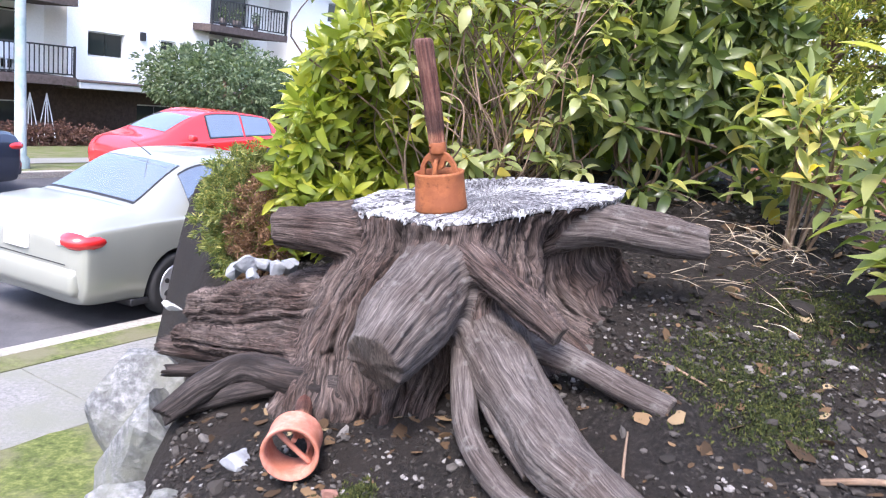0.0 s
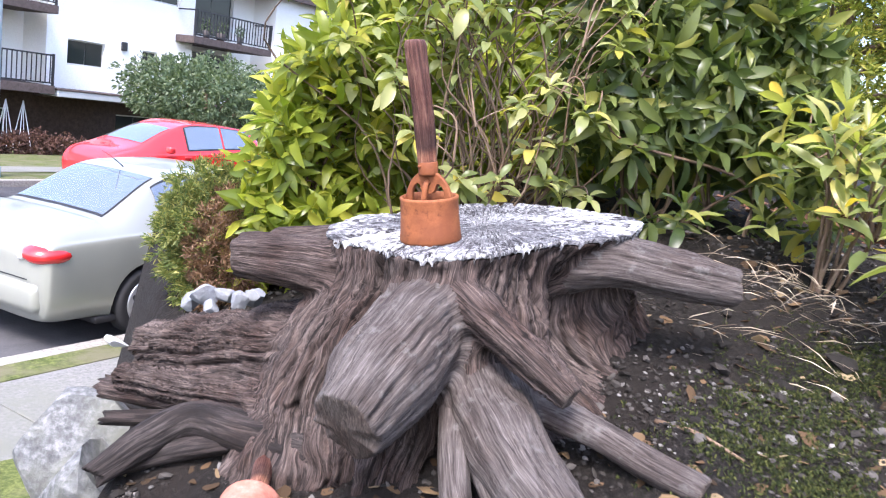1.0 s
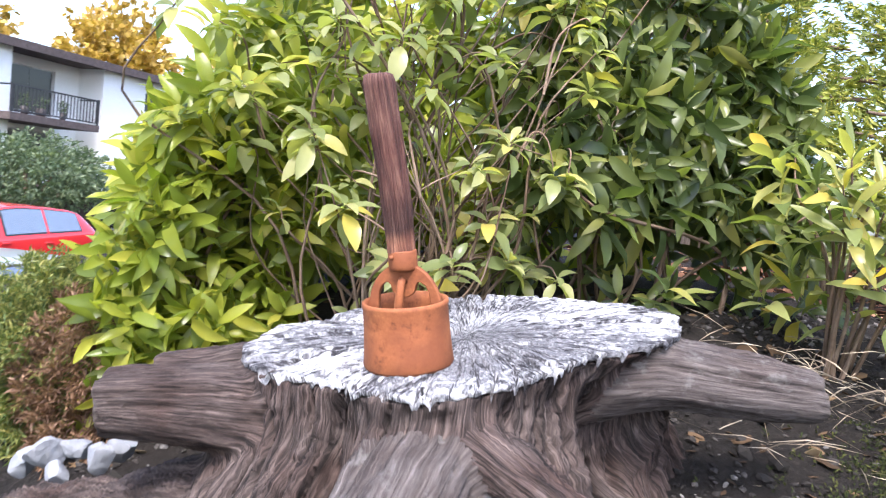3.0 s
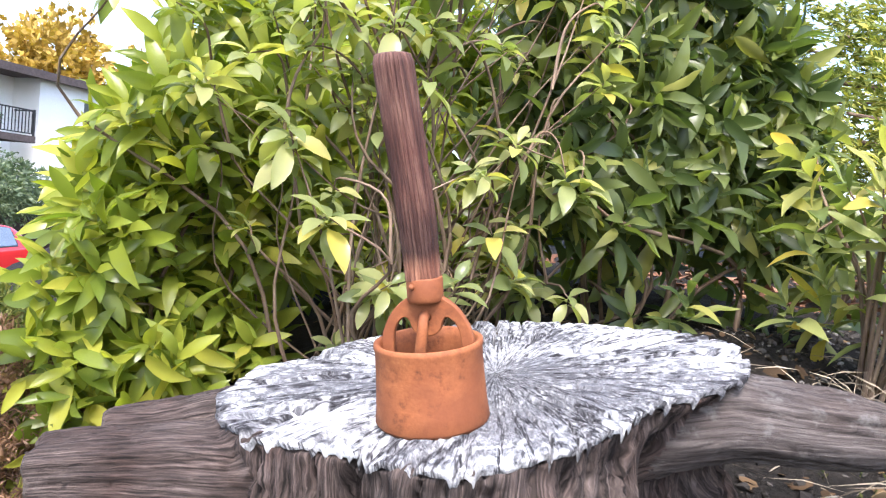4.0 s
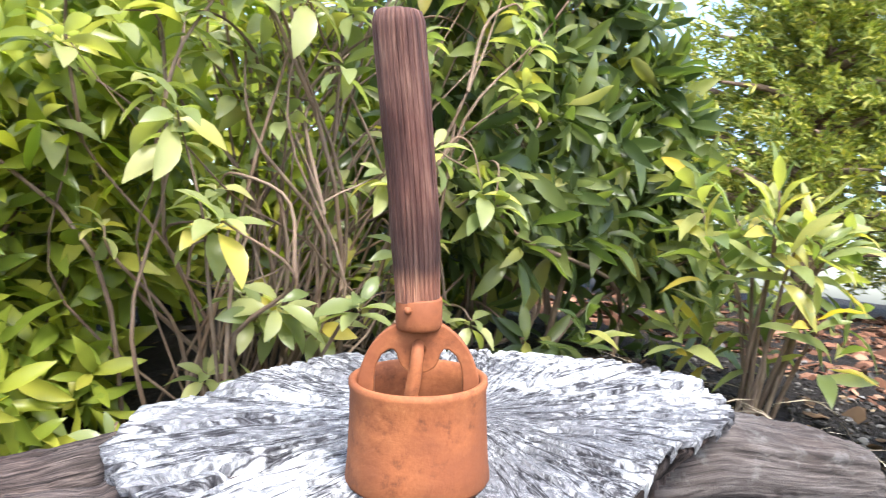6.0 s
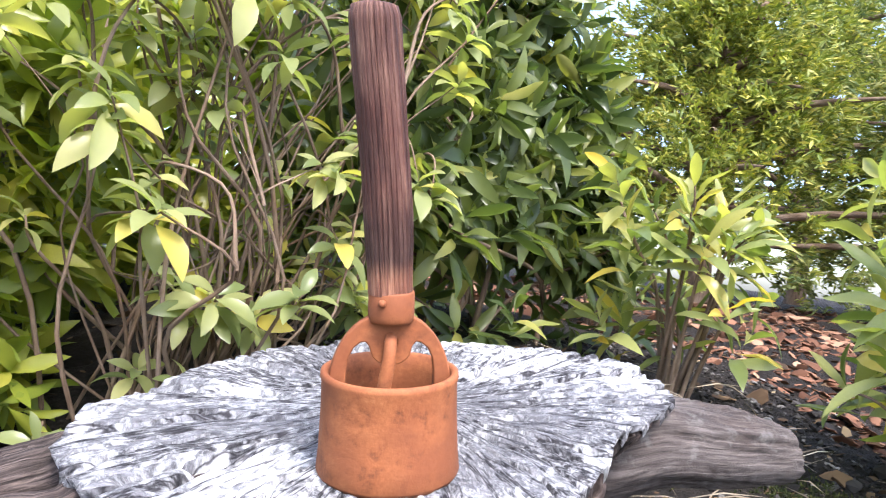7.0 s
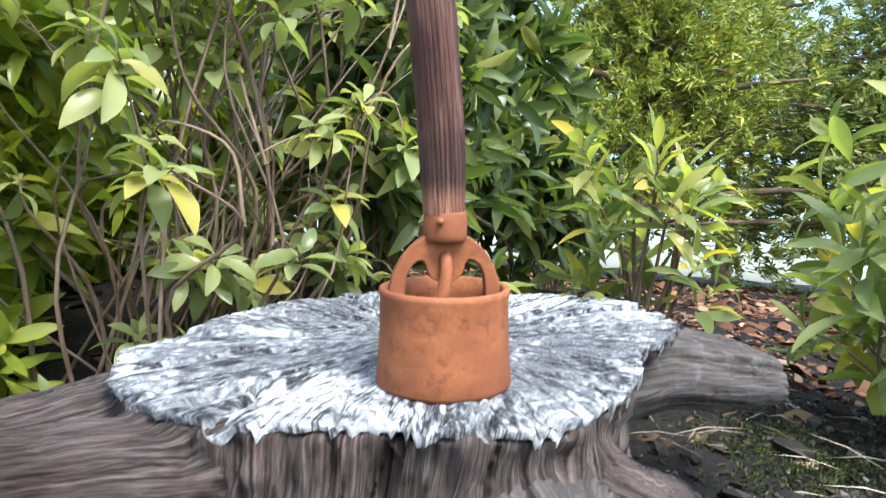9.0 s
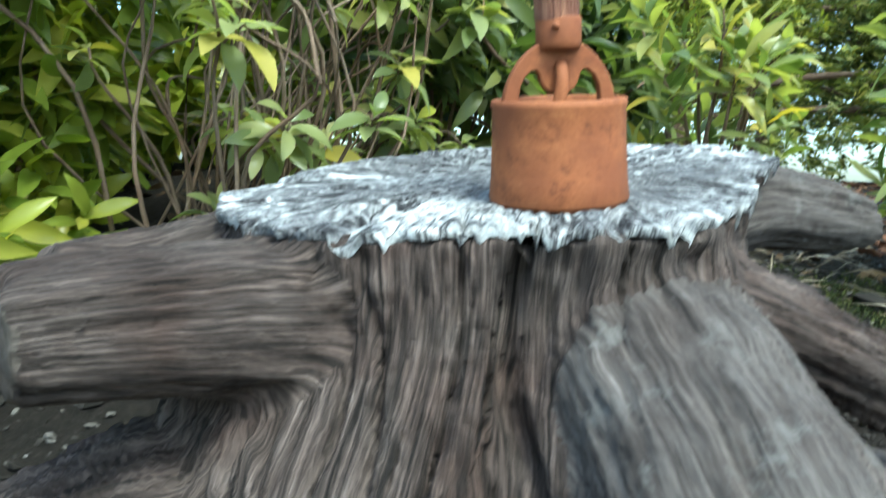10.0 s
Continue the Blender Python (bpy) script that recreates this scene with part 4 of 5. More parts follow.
def sprigs(places, ways, length, width, r, per=7, spread=0.5):
    """Feathery sprigs: short narrow blades fanned from each place."""
    p = np.repeat(np.asarray(places, float), per, 0)
    w = np.asarray(ways, float)
    w = np.repeat(w / (np.linalg.norm(w, axis=1)[:, None] + 1e-9), per, 0)
    n = len(p)

    def unit(v):
        return v / (np.linalg.norm(v, axis=1)[:, None] + 1e-9)
    d = unit(w + r.normal(0, spread, (n, 3)))
    L = length * r.uniform(0.5, 1.15, (n, 1))
    s = unit(np.cross(d, r.normal(0, 1, (n, 3)))) * width
    o = p + r.normal(0, length * 0.25, (n, 3))
    m = o + d * L * 0.5
    tip = o + d * L - np.array([0, 0, 0.12]) * L
    v = np.stack([o, m + s, tip, m - s], 1).reshape(-1, 3)
    me = bpy.data.meshes.new("sprigs")
    me.from_pydata(v.tolist(), [], np.arange(4 * n).reshape(-1, 4).tolist())
    return me


def ball_points(centre, radii, n, r, shell=0.55, lumps=4.0):
    d = r.normal(0, 1, (n, 3))
    d /= np.linalg.norm(d, axis=1)[:, None]
    k = shell + (1 - shell) * r.uniform(0, 1, n)
    k = k * (0.82 + 0.36 * fbm(d[:, 0] * lumps + 7, d[:, 1] * lumps + d[:, 2] * 3.1, 9, 3))
    return np.array(centre) + d * k[:, None] * np.array(radii), d


# juniper, green with brown tips, between the stump and the street
r = np.random.default_rng(31)
juniper = thing("juniper_shrub", (-0.5, 2.48, gz(-0.5, 2.48)), "feathery green juniper shrub with brown dead tips", "shrub")
for key, n, c, rad in (("needle", 900, (-0.52, 2.52, 1.96), (0.16, 0.16, 0.23)), ("brown_needle", 420, (-0.45, 2.43, 1.92), (0.12, 0.13, 0.2))):
    p, d = ball_points(c, rad, n, r, 0.5)
    tagged(part("foliage", sprigs(p, d + [0, 0, 0.5], 0.024, 0.0021, r, 34, 0.75), FOL[key], juniper, smooth=False), kind="stuff")
for k in range(9):
    tip = (-0.53 + r.uniform(-0.1, 0.1), 2.48 + r.uniform(-0.1, 0.1), r.uniform(1.8, 2.05))
    part("branch", limb(*stem_to((-0.50, 2.48, gz(-0.50, 2.48) - 0.05), tip, r, 0.01, 0.015), ns=9, nl=14, cap1=False, seed=k), BARK, juniper)


def conifer(at, height, spread, low, key, seed, label, n=2300):
    r = np.random.default_rng(seed)
    z0 = gz(*at)
    ob = thing("conifer_tree", (*at, z0), label, "conifer")
    part("trunk", limb([(at[0], at[1], z0 - 0.1), (at[0] + 0.05, at[1], z0 + height * 0.5), (at[0], at[1], z0 + height)], [0.07, 0.045, 0.015], ns=14, nl=30, seed=seed, cap1=False), BARK, ob)
    P, D = [], []
    branches = 34
    for k in range(branches):
        a = k * 2.399 + r.normal(0, 0.2)
        f = k / branches
        zb = z0 + low + (height - low) * f
        reach = spread * (1 - 0.75 * f) * r.uniform(0.7, 1.1)
        tip = np.array([at[0] + reach * math.cos(a), at[1] + reach * math.sin(a), zb + reach * r.uniform(-0.05, 0.35)])
        st = np.array([at[0], at[1], zb])
        part("branch", limb([st, (st + tip) / 2 + [0, 0, 0.05], tip], [0.025, 0.018, 0.006], ns=7, nl=10, seed=k, cap1=False), BARK, ob)
        m = n // branches
        t = r.uniform(0.25, 1.05, m)
        P.append(st + (tip - st) * t[:, None] + r.normal(0, 0.14, (m, 3)) * (0.4 + t[:, None]))
        D.append(np.tile((tip - st) / reach + [0, 0, 0.25], (m, 1)))
    tagged(part("foliage", sprigs(np.concatenate(P), np.concatenate(D), 0.06, 0.0065, r, 22, 0.5), FOL[key], ob, smooth=False), kind="stuff")


conifer((3.2, 3.3), 1.55, 1.15, 0.3, "gold", 41, "feathery yellow-green conifer behind the planting bed")
conifer((4.0, 2.2), 1.6, 1.25, 0.32, "needle", 42, "feathery green conifer with lifted lower branches")
conifer((2.3, 4.6), 1.8, 1.2, 0.3, "gold", 43, "feathery yellow-green conifer behind the planting bed")
conifer((5.0, 3.6), 2.1, 1.5, 0.45, "needle", 44, "tall green conifer at the back of the garden")
conifer((5.0, 0.9), 1.9, 1.4, 0.35, "gold", 45, "feathery yellow-green conifer behind the planting bed")

# ---- rocks, gravel and litter ----
def rock_mesh(size, seed, sharp=0.35):
    r = np.random.default_rng(seed)
    bm = bmesh.new()
    bmesh.ops.create_icosphere(bm, subdivisions=3, radius=1)
    planes = r.normal(0, 1, (15, 3))
    planes /= np.linalg.norm(planes, axis=1)[:, None]
    cut = r.uniform(0.42, 0.8, 15)
    for v in bm.verts:
        c = np.array(v.co)
        for q, k in zip(planes, cut):
            over = c @ q - k
            if over > 0:
                c = c - q * over * 0.98
        c = c * (1 + 0.08 * (noise.noise(Vector(c * 3) + Vector((seed, 0, 0)))))
        v.co = Vector(c * np.array(size))
    return bm


def rock(at, size, turn, seed, label="grey angular rock at the edge of the bank", material=None, group="edge rocks"):
    bm = rock_mesh(size, seed)
    bm.transform(pose(*at, *turn))
    me = bpy.data.meshes.new("rock")
    bm.to_mesh(me)
    bm.free()
    me.materials.append(material or STONE)
    ob = new("rock", me)
    me.transform(Matrix.Translation(-Vector(at)))
    ob.matrix_basis = Matrix.Translation(at)
    return tagged(ob, label, "rock", group)


PALE_STONE = speckled("pale_stone", [(0.3, (0.12, 0.125, 0.14)), (0.55, (0.25, 0.265, 0.29)), (0.75, (0.45, 0.46, 0.48))], 25, (0.2, 0.21, 0.22), 9)
rock((-0.63, 1.84, 1.46), (0.14, 0.2, 0.22), (10, 14, 15), 1)
rock((-0.53, 1.54, 1.45), (0.16, 0.17, 0.17), (0, 25, -10), 2)
rock((-0.42, 1.40, 1.50), (0.15, 0.16, 0.13), (5, 10, 30), 3)
rock((-0.66, 1.60, 1.28), (0.13, 0.14, 0.2), (0, 20, 60), 4)
rock((-0.72, 2.1, 1.42), (0.18, 0.2, 0.22), (12, 5, 40), 5)
rock((-0.50, 1.22, 1.33), (0.2, 0.2, 0.17), (0, 12, 80), 6)
rock((-0.32, 1.27, 1.525), (0.07, 0.06, 0.05), (0, 0, 20), 7)
rock((-0.335, 1.52, 1.64), (0.045, 0.04, 0.028), (0, 0, 10), 8, "pale bluish rounded stone on the soil", PALE_STONE, "garden stones")
for k, (x, y, z, s) in enumerate(((-0.45, 2.10, 1.895, 0.036), (-0.40, 2.12, 1.90, 0.03), (-0.36, 2.08, 1.90, 0.028), (-0.42, 2.05, 1.885, 0.022), (-0.33, 2.12, 1.905, 0.03), (-0.48, 2.13, 1.87, 0.03))):
    rock((x, y, z), (s * 1.2, s, s * 0.9), (k * 20, k * 33, k * 50), 20 + k, "pale bluish rock lodged behind the root", PALE_STONE, "garden stones")
rock((-0.61, 2.0, 1.80), (0.045, 0.018, 0.014), (0, 20, 20), 11, "long white stone beside the root", plain("white_stone", (0.45, 0.45, 0.43), 0.8), "garden stones")
rock((-0.135, 1.36, 1.665), (0.03, 0.025, 0.022), (0, 20, 20), 12, "reddish brown stone beside the iron ring", plain("red_stone", (0.16, 0.08, 0.06), 0.9), "garden stones")


def scatter(name, n, size, box_, material, label, seed, flat=0.6, sink=0.3, flake=False, away=None):
    """Many loose bits on the soil, in one object."""
    r = np.random.default_rng(seed)
    bm = bmesh.new()
    bmesh.ops.create_icosphere(bm, subdivisions=1, radius=1)
    v0 = np.array([v.co[:] for v in bm.verts])
    f0 = [tuple(v.index for v in f.verts) for f in bm.faces]
    bm.free()
    pile = []
    x = r.uniform(box_[0], box_[1], n)
    y = r.uniform(box_[2], box_[3], n)
    keep = fbm(x * 4, y * 4, seed, 2) > r.uniform(0.25, 0.6, n)
    z = ground_height(x, y)
    for xx, yy, zz, ok in zip(x, y, z, keep):
        if not ok or xx < -0.5:
            continue
        s = size * r.lognormal(0, 0.45)
        k = v0 * (1 + r.uniform(-0.25, 0.25, (len(v0), 1))) * s * [1, r.uniform(0.5, 1), flat * r.uniform(0.5, 1)]
        m = np.array(Euler((r.normal(0, 0.35), r.normal(0, 0.35), r.uniform(0, 6.3))).to_matrix())
        pile.append((k @ m.T + [xx, yy, zz + s * flat * (1 - sink) * 0.6], f0))
    return tagged(part(name, joined(pile), material, smooth=False), label, name.replace("_", " "), kind="stuff")


def islands(name, stops, rough=0.9):
    m, t, b, link = nodes(name)
    pick = t.nodes.new("ShaderNodeNewGeometry").outputs["Random Per Island"]
    link(ramp(t, link, pick, stops), b.inputs["Base Color"])
    b.inputs["Roughness"].default_value, b.inputs["Specular IOR Level"].default_value = rough, 0.2
    return m


# GRAVEL and MOSS are toned down to carry the shade on the soil
GRAVEL = islands("gravel_bits", [(0.0, (0.012, 0.0105, 0.009)), (0.5, (0.029, 0.0255, 0.0225)), (0.88, (0.068, 0.062, 0.056)), (1.0, (0.19, 0.18, 0.17))])
LITTER = islands("litter_bits", [(0.0, (0.025, 0.016, 0.009)), (0.5, (0.075, 0.046, 0.024)), (0.85, (0.13, 0.085, 0.045)), (1.0, (0.22, 0.17, 0.10))])
MULCH = islands("mulch_bits", [(0.0, (0.05, 0.022, 0.012)), (0.5, (0.13, 0.06, 0.034)), (0.85, (0.2, 0.10, 0.06)), (1.0, (0.3, 0.19, 0.12))])
MOSS = islands("moss_tufts", [(0.0, (0.012, 0.018, 0.006)), (0.6, (0.032, 0.04, 0.011)), (1.0, (0.07, 0.075, 0.02))])
scatter("gravel", 30000, 0.0042, (-0.5, 1.5, 0.6, 2.4), GRAVEL, "small grey and brown gravel in the soil", 51)
scatter("pebbles", 900, 0.009, (-0.5, 1.6, 0.6, 2.6), GRAVEL, "scattered grey pebbles on the soil", 52)
scatter("leaf_litter", 3600, 0.010, (-0.5, 2.0, 0.7, 3.0), LITTER, "brown dead leaf fragments on the soil", 53, 0.12, 0.0)
scatter("mulch", 11000, 0.014, (1.25, 4.2, 1.4, 4.2), MULCH, "reddish brown leaf mulch under the conifers", 54, 0.15, 0.0)
def tufts(name, spots, n, material, label, seed, length=0.011, width=0.0016):
    """Short blades of moss or grass in soft-edged patches."""
    r = np.random.default_rng(seed)
    P = []
    for x, y, rad in spots:
        q = r.normal(0, rad * 0.55, (n, 2)) + [x, y]
        P.append(np.column_stack([q, ground_height(q[:, 0], q[:, 1])]))
    P = np.concatenate(P)
    me = sprigs(P, np.tile([0, 0, 1.0], (len(P), 1)), length, width, r, 5, 0.7)
    return tagged(part(name, me, material, smooth=False), label, name.replace("_", " "), kind="stuff")


tufts("moss", [(0.55, 1.42, 0.14), (0.70, 1.52, 0.15), (0.62, 1.30, 0.08), (-0.10, 1.33, 0.03), (0.85, 1.65, 0.12)], 900, MOSS, "green moss patches on the soil, darkened for shade", 61)
STRAW = islands("straw", [(0.0, (0.14, 0.11, 0.08)), (0.6, (0.3, 0.25, 0.18)), (1.0, (0.5, 0.44, 0.34))])
r = np.random.default_rng(62)
q = np.column_stack([r.normal(0.80, 0.16, 130), r.normal(1.85, 0.13, 130)])
q = np.column_stack([q, ground_height(q[:, 0], q[:, 1]) + 0.008])
tagged(part("dead_stalks", sprigs(q, np.column_stack([r.normal(0, 1, (130, 2)), 0.15 * np.ones(130)]), 0.13, 0.0012, r, 2, 0.2), STRAW, smooth=False), "dry straw-coloured stalks lying on the soil", "dead stalks", kind="stuff")
for k, (p0, p1, rad) in enumerate([((0.30, 1.10), (0.36, 1.30), 0.003), ((0.62, 1.15), (0.82, 1.12), 0.006), ((-0.02, 1.28), (0.10, 1.12), 0.003), ((0.52, 1.02), (0.66, 0.96), 0.004), ((0.42, 1.5), (0.52, 1.38), 0.004), ((0.95, 1.35), (1.05, 1.15), 0.005)]):
    za, zb = gz(*p0) + rad * 1.2, gz(*p1) + rad * 1.2
    ob = part("stick", limb([(*p0, za), ((p0[0] + p1[0]) / 2, (p0[1] + p1[1]) / 2 + 0.008, (za + zb) / 2 + 0.008), (*p1, zb)], [rad, rad * 0.9, rad * 0.6], ns=8, nl=14, cap0=True, seed=k), [BARK, TAN_WOOD])
    tagged(ob, "thin dry brown stick lying on the soil", "stick", "sticks on the soil")

# ---- parked cars ----
RUBBER = plain("tyre_rubber", (0.02, 0.02, 0.021), 0.85)
SILVER_RIM = plain("wheel_silver", (0.45, 0.46, 0.48), 0.35, 0.7)
TAIL_RED = plain("lamp_red", (0.55, 0.02, 0.02), 0.15, coat=1.0)
AMBER = plain("lamp_amber", (0.8, 0.22, 0.02), 0.15, coat=1.0)
CLEAR = plain("lamp_clear", (0.75, 0.75, 0.75), 0.12, coat=1.0)
CARGLASS = plain("car_glass", (0.32, 0.34, 0.35), 0.04, 0.75, spec=1.0, coat=1.0)
TRIM = plain("dark_trim", (0.02, 0.02, 0.022), 0.5)
SEDAN = [(-1.05, 0.42, 0.74, 0.82, 0.66, 0.50), (-1.0, 0.30, 0.88, 0.97, 0.78, 0.62), (-0.9, 0.24, 0.93, 1.04, 0.82, 0.66), (-0.5, 0.22, 0.95, 1.08, 0.84, 0.67), (-0.28, 0.2, 0.96, 1.11, 0.85, 0.64),
         (0.32, 0.2, 0.97, 1.41, 0.85, 0.56), (0.8, 0.2, 0.97, 1.47, 0.85, 0.56), (1.4, 0.2, 0.96, 1.47, 0.85, 0.56), (1.9, 0.2, 0.95, 1.40, 0.85, 0.56), (2.6, 0.2, 0.93, 1.06, 0.85, 0.66), (3.2, 0.22, 0.86, 0.93, 0.82, 0.64), (3.42, 0.25, 0.72, 0.8, 0.74, 0.58), (3.5, 0.35, 0.56, 0.63, 0.6, 0.45)]
HATCH = [(-0.72, 0.42, 0.78, 0.9, 0.66, 0.52), (-0.68, 0.30, 0.95, 1.1, 0.78, 0.58), (-0.55, 0.24, 1.02, 1.26, 0.82, 0.56), (-0.25, 0.22, 1.02, 1.42, 0.84, 0.55), (0.3, 0.2, 0.99, 1.48, 0.85, 0.56),
         (0.9, 0.2, 0.96, 1.5, 0.85, 0.56), (1.4, 0.2, 0.93, 1.47, 0.85, 0.56), (1.9, 0.2, 0.91, 1.32, 0.85, 0.58), (2.55, 0.2, 0.88, 1.03, 0.85, 0.66), (3.0, 0.22, 0.8, 0.9, 0.82, 0.62), (3.2, 0.25, 0.68, 0.76, 0.72, 0.55), (3.28, 0.35, 0.55, 0.62, 0.58, 0.42)]


def car(stations, at, paint, label, side_windows, rear, front, tail_z):
    """A car that faces +x, its rear axle at the origin; returns its root at the pose at."""
    ob = thing("car", (0, 0, 0), label, "car")
    S = spline(stations, 140)
    sec = []
    for x, zb, zs, zt, w, wt in S:
        half = [(0, zb), (w * 0.8, zb), (w * 0.96, zb + 0.1), (w, zb + 0.55 * (zs - zb)), (w * 0.985, zs - 0.06), (w * 0.94, zs), (wt + 0.55 * (w * 0.93 - wt), zs + 0.45 * (zt - zs)), (wt, zt - 0.045), (wt * 0.8, zt - 0.012), (0, zt)]
        h = spline([(0, *p) for p in half], 46)[:, 1:]
        ring = np.concatenate([h * [-1, 1], (h * [1, 1])[::-1][1:-1]])
        sec.append(np.column_stack([np.full(len(ring), x), ring]))
    P = np.array(sec)
    ends = lambda q: [q.mean(0) + (q - q.mean(0)) * k for k in (0.7, 0.3, 0.01)]
    full = np.concatenate([np.array(ends(P[0]))[::-1], P, np.array(ends(P[-1]))])
    body = part("body", sheet(full, True), paint, ob, smooth=True)
    wheelbase = 2.6 if stations is SEDAN else 2.5
    cut = bmesh.new()
    for wx in (0, wheelbase):
        for sy in (-1, 1):
            bmesh.ops.create_cone(cut, cap_ends=True, segments=32, radius1=0.36, radius2=0.36, depth=0.5, matrix=pose(wx, sy * 0.8, 0.32, 90, 0, 0))
    cm = bpy.data.meshes.new("cutter")
    cut.to_mesh(cm)
    cut.free()
    cutter = new("cutter", cm)
    mod = body.modifiers.new("arches", "BOOLEAN")
    mod.object, mod.operation, mod.solver = cutter, "DIFFERENCE", "EXACT"
    bpy.context.view_layer.update()
    me = bpy.data.meshes.new_from_object(body.evaluated_get(bpy.context.evaluated_depsgraph_get()))
    body.modifiers.clear()
    body.data = me
    bpy.data.objects.remove(cutter)
    C = len(P[0])

    def panel(name, x0, x1, c0, c1, material, parent=ob, lift=0.006, slant=0.0, label=""):
        rows = [np.argmin(abs(S[:, 0] - x)) for x in np.linspace(x0, x1, 14)]
        cols = np.linspace(c0, c1, 14)
        g = []
        for i, rr in enumerate(rows):
            line = []
            for j, c in enumerate(cols):
                rr2 = int(np.clip(rr + slant * j, 0, len(P) - 1))
                k = int(c) % C
                f = c - int(c)
                line.append(P[rr2, k] * (1 - f) + P[rr2, (k + 1) % C] * f)
            g.append(line)
        g = np.array(g)
        nrm = np.cross(np.gradient(g, axis=0), np.gradient(g, axis=1))
        nrm /= np.linalg.norm(nrm, axis=2)[..., None] + 1e-9
        outward = g - np.array([1.2, 0, 0.7])
        if (nrm * outward).sum() < 0:
            nrm = -nrm
        return part(name, sheet(g + nrm * lift), material, parent, label)

    # columns: 0..45 right side from the sill to the roof, then the left side down again
    for side in (0, 1):
        for x0, x1 in side_windows:
            c = (26.5, 34.5) if side == 0 else (C - 26.5, C - 34.5)
            panel("window_trim", x0 - 0.03, x1 + 0.03, c[0] - (0.6 if side == 0 else -0.6), c[1] + (0.6 if side == 0 else -0.6), TRIM, lift=0.004)
            panel("side_window", x0, x1, c[0], c[1], CARGLASS, lift=0.008)
    panel("rear_window_trim", rear[0] - 0.02, rear[1] + 0.03, 38.4, 51.6, TRIM, lift=0.004)
    panel("rear_window", rear[0], rear[1], 39, 51, CARGLASS, lift=0.009)
    panel("windscreen", front[0], front[1], 39, 51, CARGLASS, lift=0.009)
    x0 = S[0, 0]
    for sy in (-1, 1):
        lamp = bmesh.new()
        bmesh.ops.create_uvsphere(lamp, u_segments=20, v_segments=12, radius=1, matrix=Matrix.Translation((x0 + 0.17, sy * 0.64, tail_z)) @ pose(0, 0, 0, 0, 0, sy * -25) @ Matrix.Diagonal((0.22, 0.2, 0.10, 1)))
        tl = part("taillight", lamp, TAIL_RED, ob, "red tail lamp")
        for name, dy, dx, mat in (("indicator", 0.03, 0.0, AMBER), ("reversing_lamp", -0.07, 0.0, CLEAR)):
            bm = bmesh.new()
            bmesh.ops.create_uvsphere(bm, u_segments=14, v_segments=8, radius=0.042, matrix=Matrix.Translation((x0 - 0.0 + (0.01 if dy > 0 else -0.0), sy * (0.62 + dy), tail_z - 0.012)))
            part(name, bm, mat, tl)
    bumper = boxes(((x0 - 0.022, -0.74, 0.33), (x0 + 0.3, 0.74, 0.60)), bevel=0.075)
    part("rear_bumper", bumper, paint, ob)
    part("bumper_line", boxes(((x0 - 0.006, -0.62, 0.612), (x0 + 0.1, 0.62, 0.62))), TRIM, ob, smooth=False)
    part("number_plate", boxes(((x0 - 0.03, -0.15, 0.68), (x0 + 0.02, 0.15, 0.83)), bevel=0.006), CLEAR, ob, "pale plate with plain bars", smooth=False)
    part("plate_bar", boxes(((x0 - 0.034, -0.11, 0.73), (x0 - 0.026, 0.11, 0.78))), plain("plate_ink", (0.35, 0.37, 0.42), 0.6), ob, smooth=False)
    part("sill", boxes(((-0.5, -0.80, 0.17), (3.0, 0.80, 0.24)), bevel=0.02), TRIM, ob)
    for sy in (-1, 1):
        for hx in (0.62, 1.55):
            part("door_handle", boxes(((hx - 0.09, sy * 0.85 - 0.02, 0.82), (hx + 0.09, sy * 0.85 + 0.02, 0.86)), bevel=0.012), TRIM if stations is SEDAN else paint, ob)
        part("mirror", boxes(((1.98, sy * 0.93 - 0.09, 0.92), (2.12, sy * 0.93 + 0.07, 1.05)), bevel=0.04), paint, ob)
    for wx in (0, wheelbase):
        for sy in (-1, 1):
            m = pose(wx, sy * 0.76, 0.31, 90 * sy, 0, 0)
            tyre = part("wheel", lathe([(0.2, -0.08), (0.27, -0.095), (0.3, -0.085), (0.31, -0.06), (0.31, 0.06), (0.3, 0.085), (0.27, 0.095), (0.2, 0.08)], 48, m), RUBBER, ob, "black tyre")
            part("hubcap", lathe([(0.205, -0.075), (0.205, -0.088), (0.19, -0.094), (0.08, -0.086), (0.05, -0.10), (0.001, -0.102)], 48, m), SILVER_RIM, tyre, "silver hubcap")
            # raised dark ovals stand in for the shaded holes of the hubcap
            for k in range(7):
                bm = bmesh.new()
                bmesh.ops.create_uvsphere(bm, u_segments=10, v_segments=6, radius=1, matrix=m @ Matrix.Rotation(k * 2 * math.pi / 7, 4, "Z") @ Matrix.Translation((0.14, 0, -0.0905)) @ Matrix.Diagonal((0.036, 0.026, 0.006, 1)))
                part("hub_dark_oval", bm, TRIM, tyre)
    part("aerial", limb([(0.45, 0.0, 1.42), (0.30, 0.0, 1.52), (0.15, 0, 1.60)], [0.006, 0.004, 0.003], ns=8, nl=8), [TRIM, TRIM], ob)
    ob.matrix_basis = at
    return ob


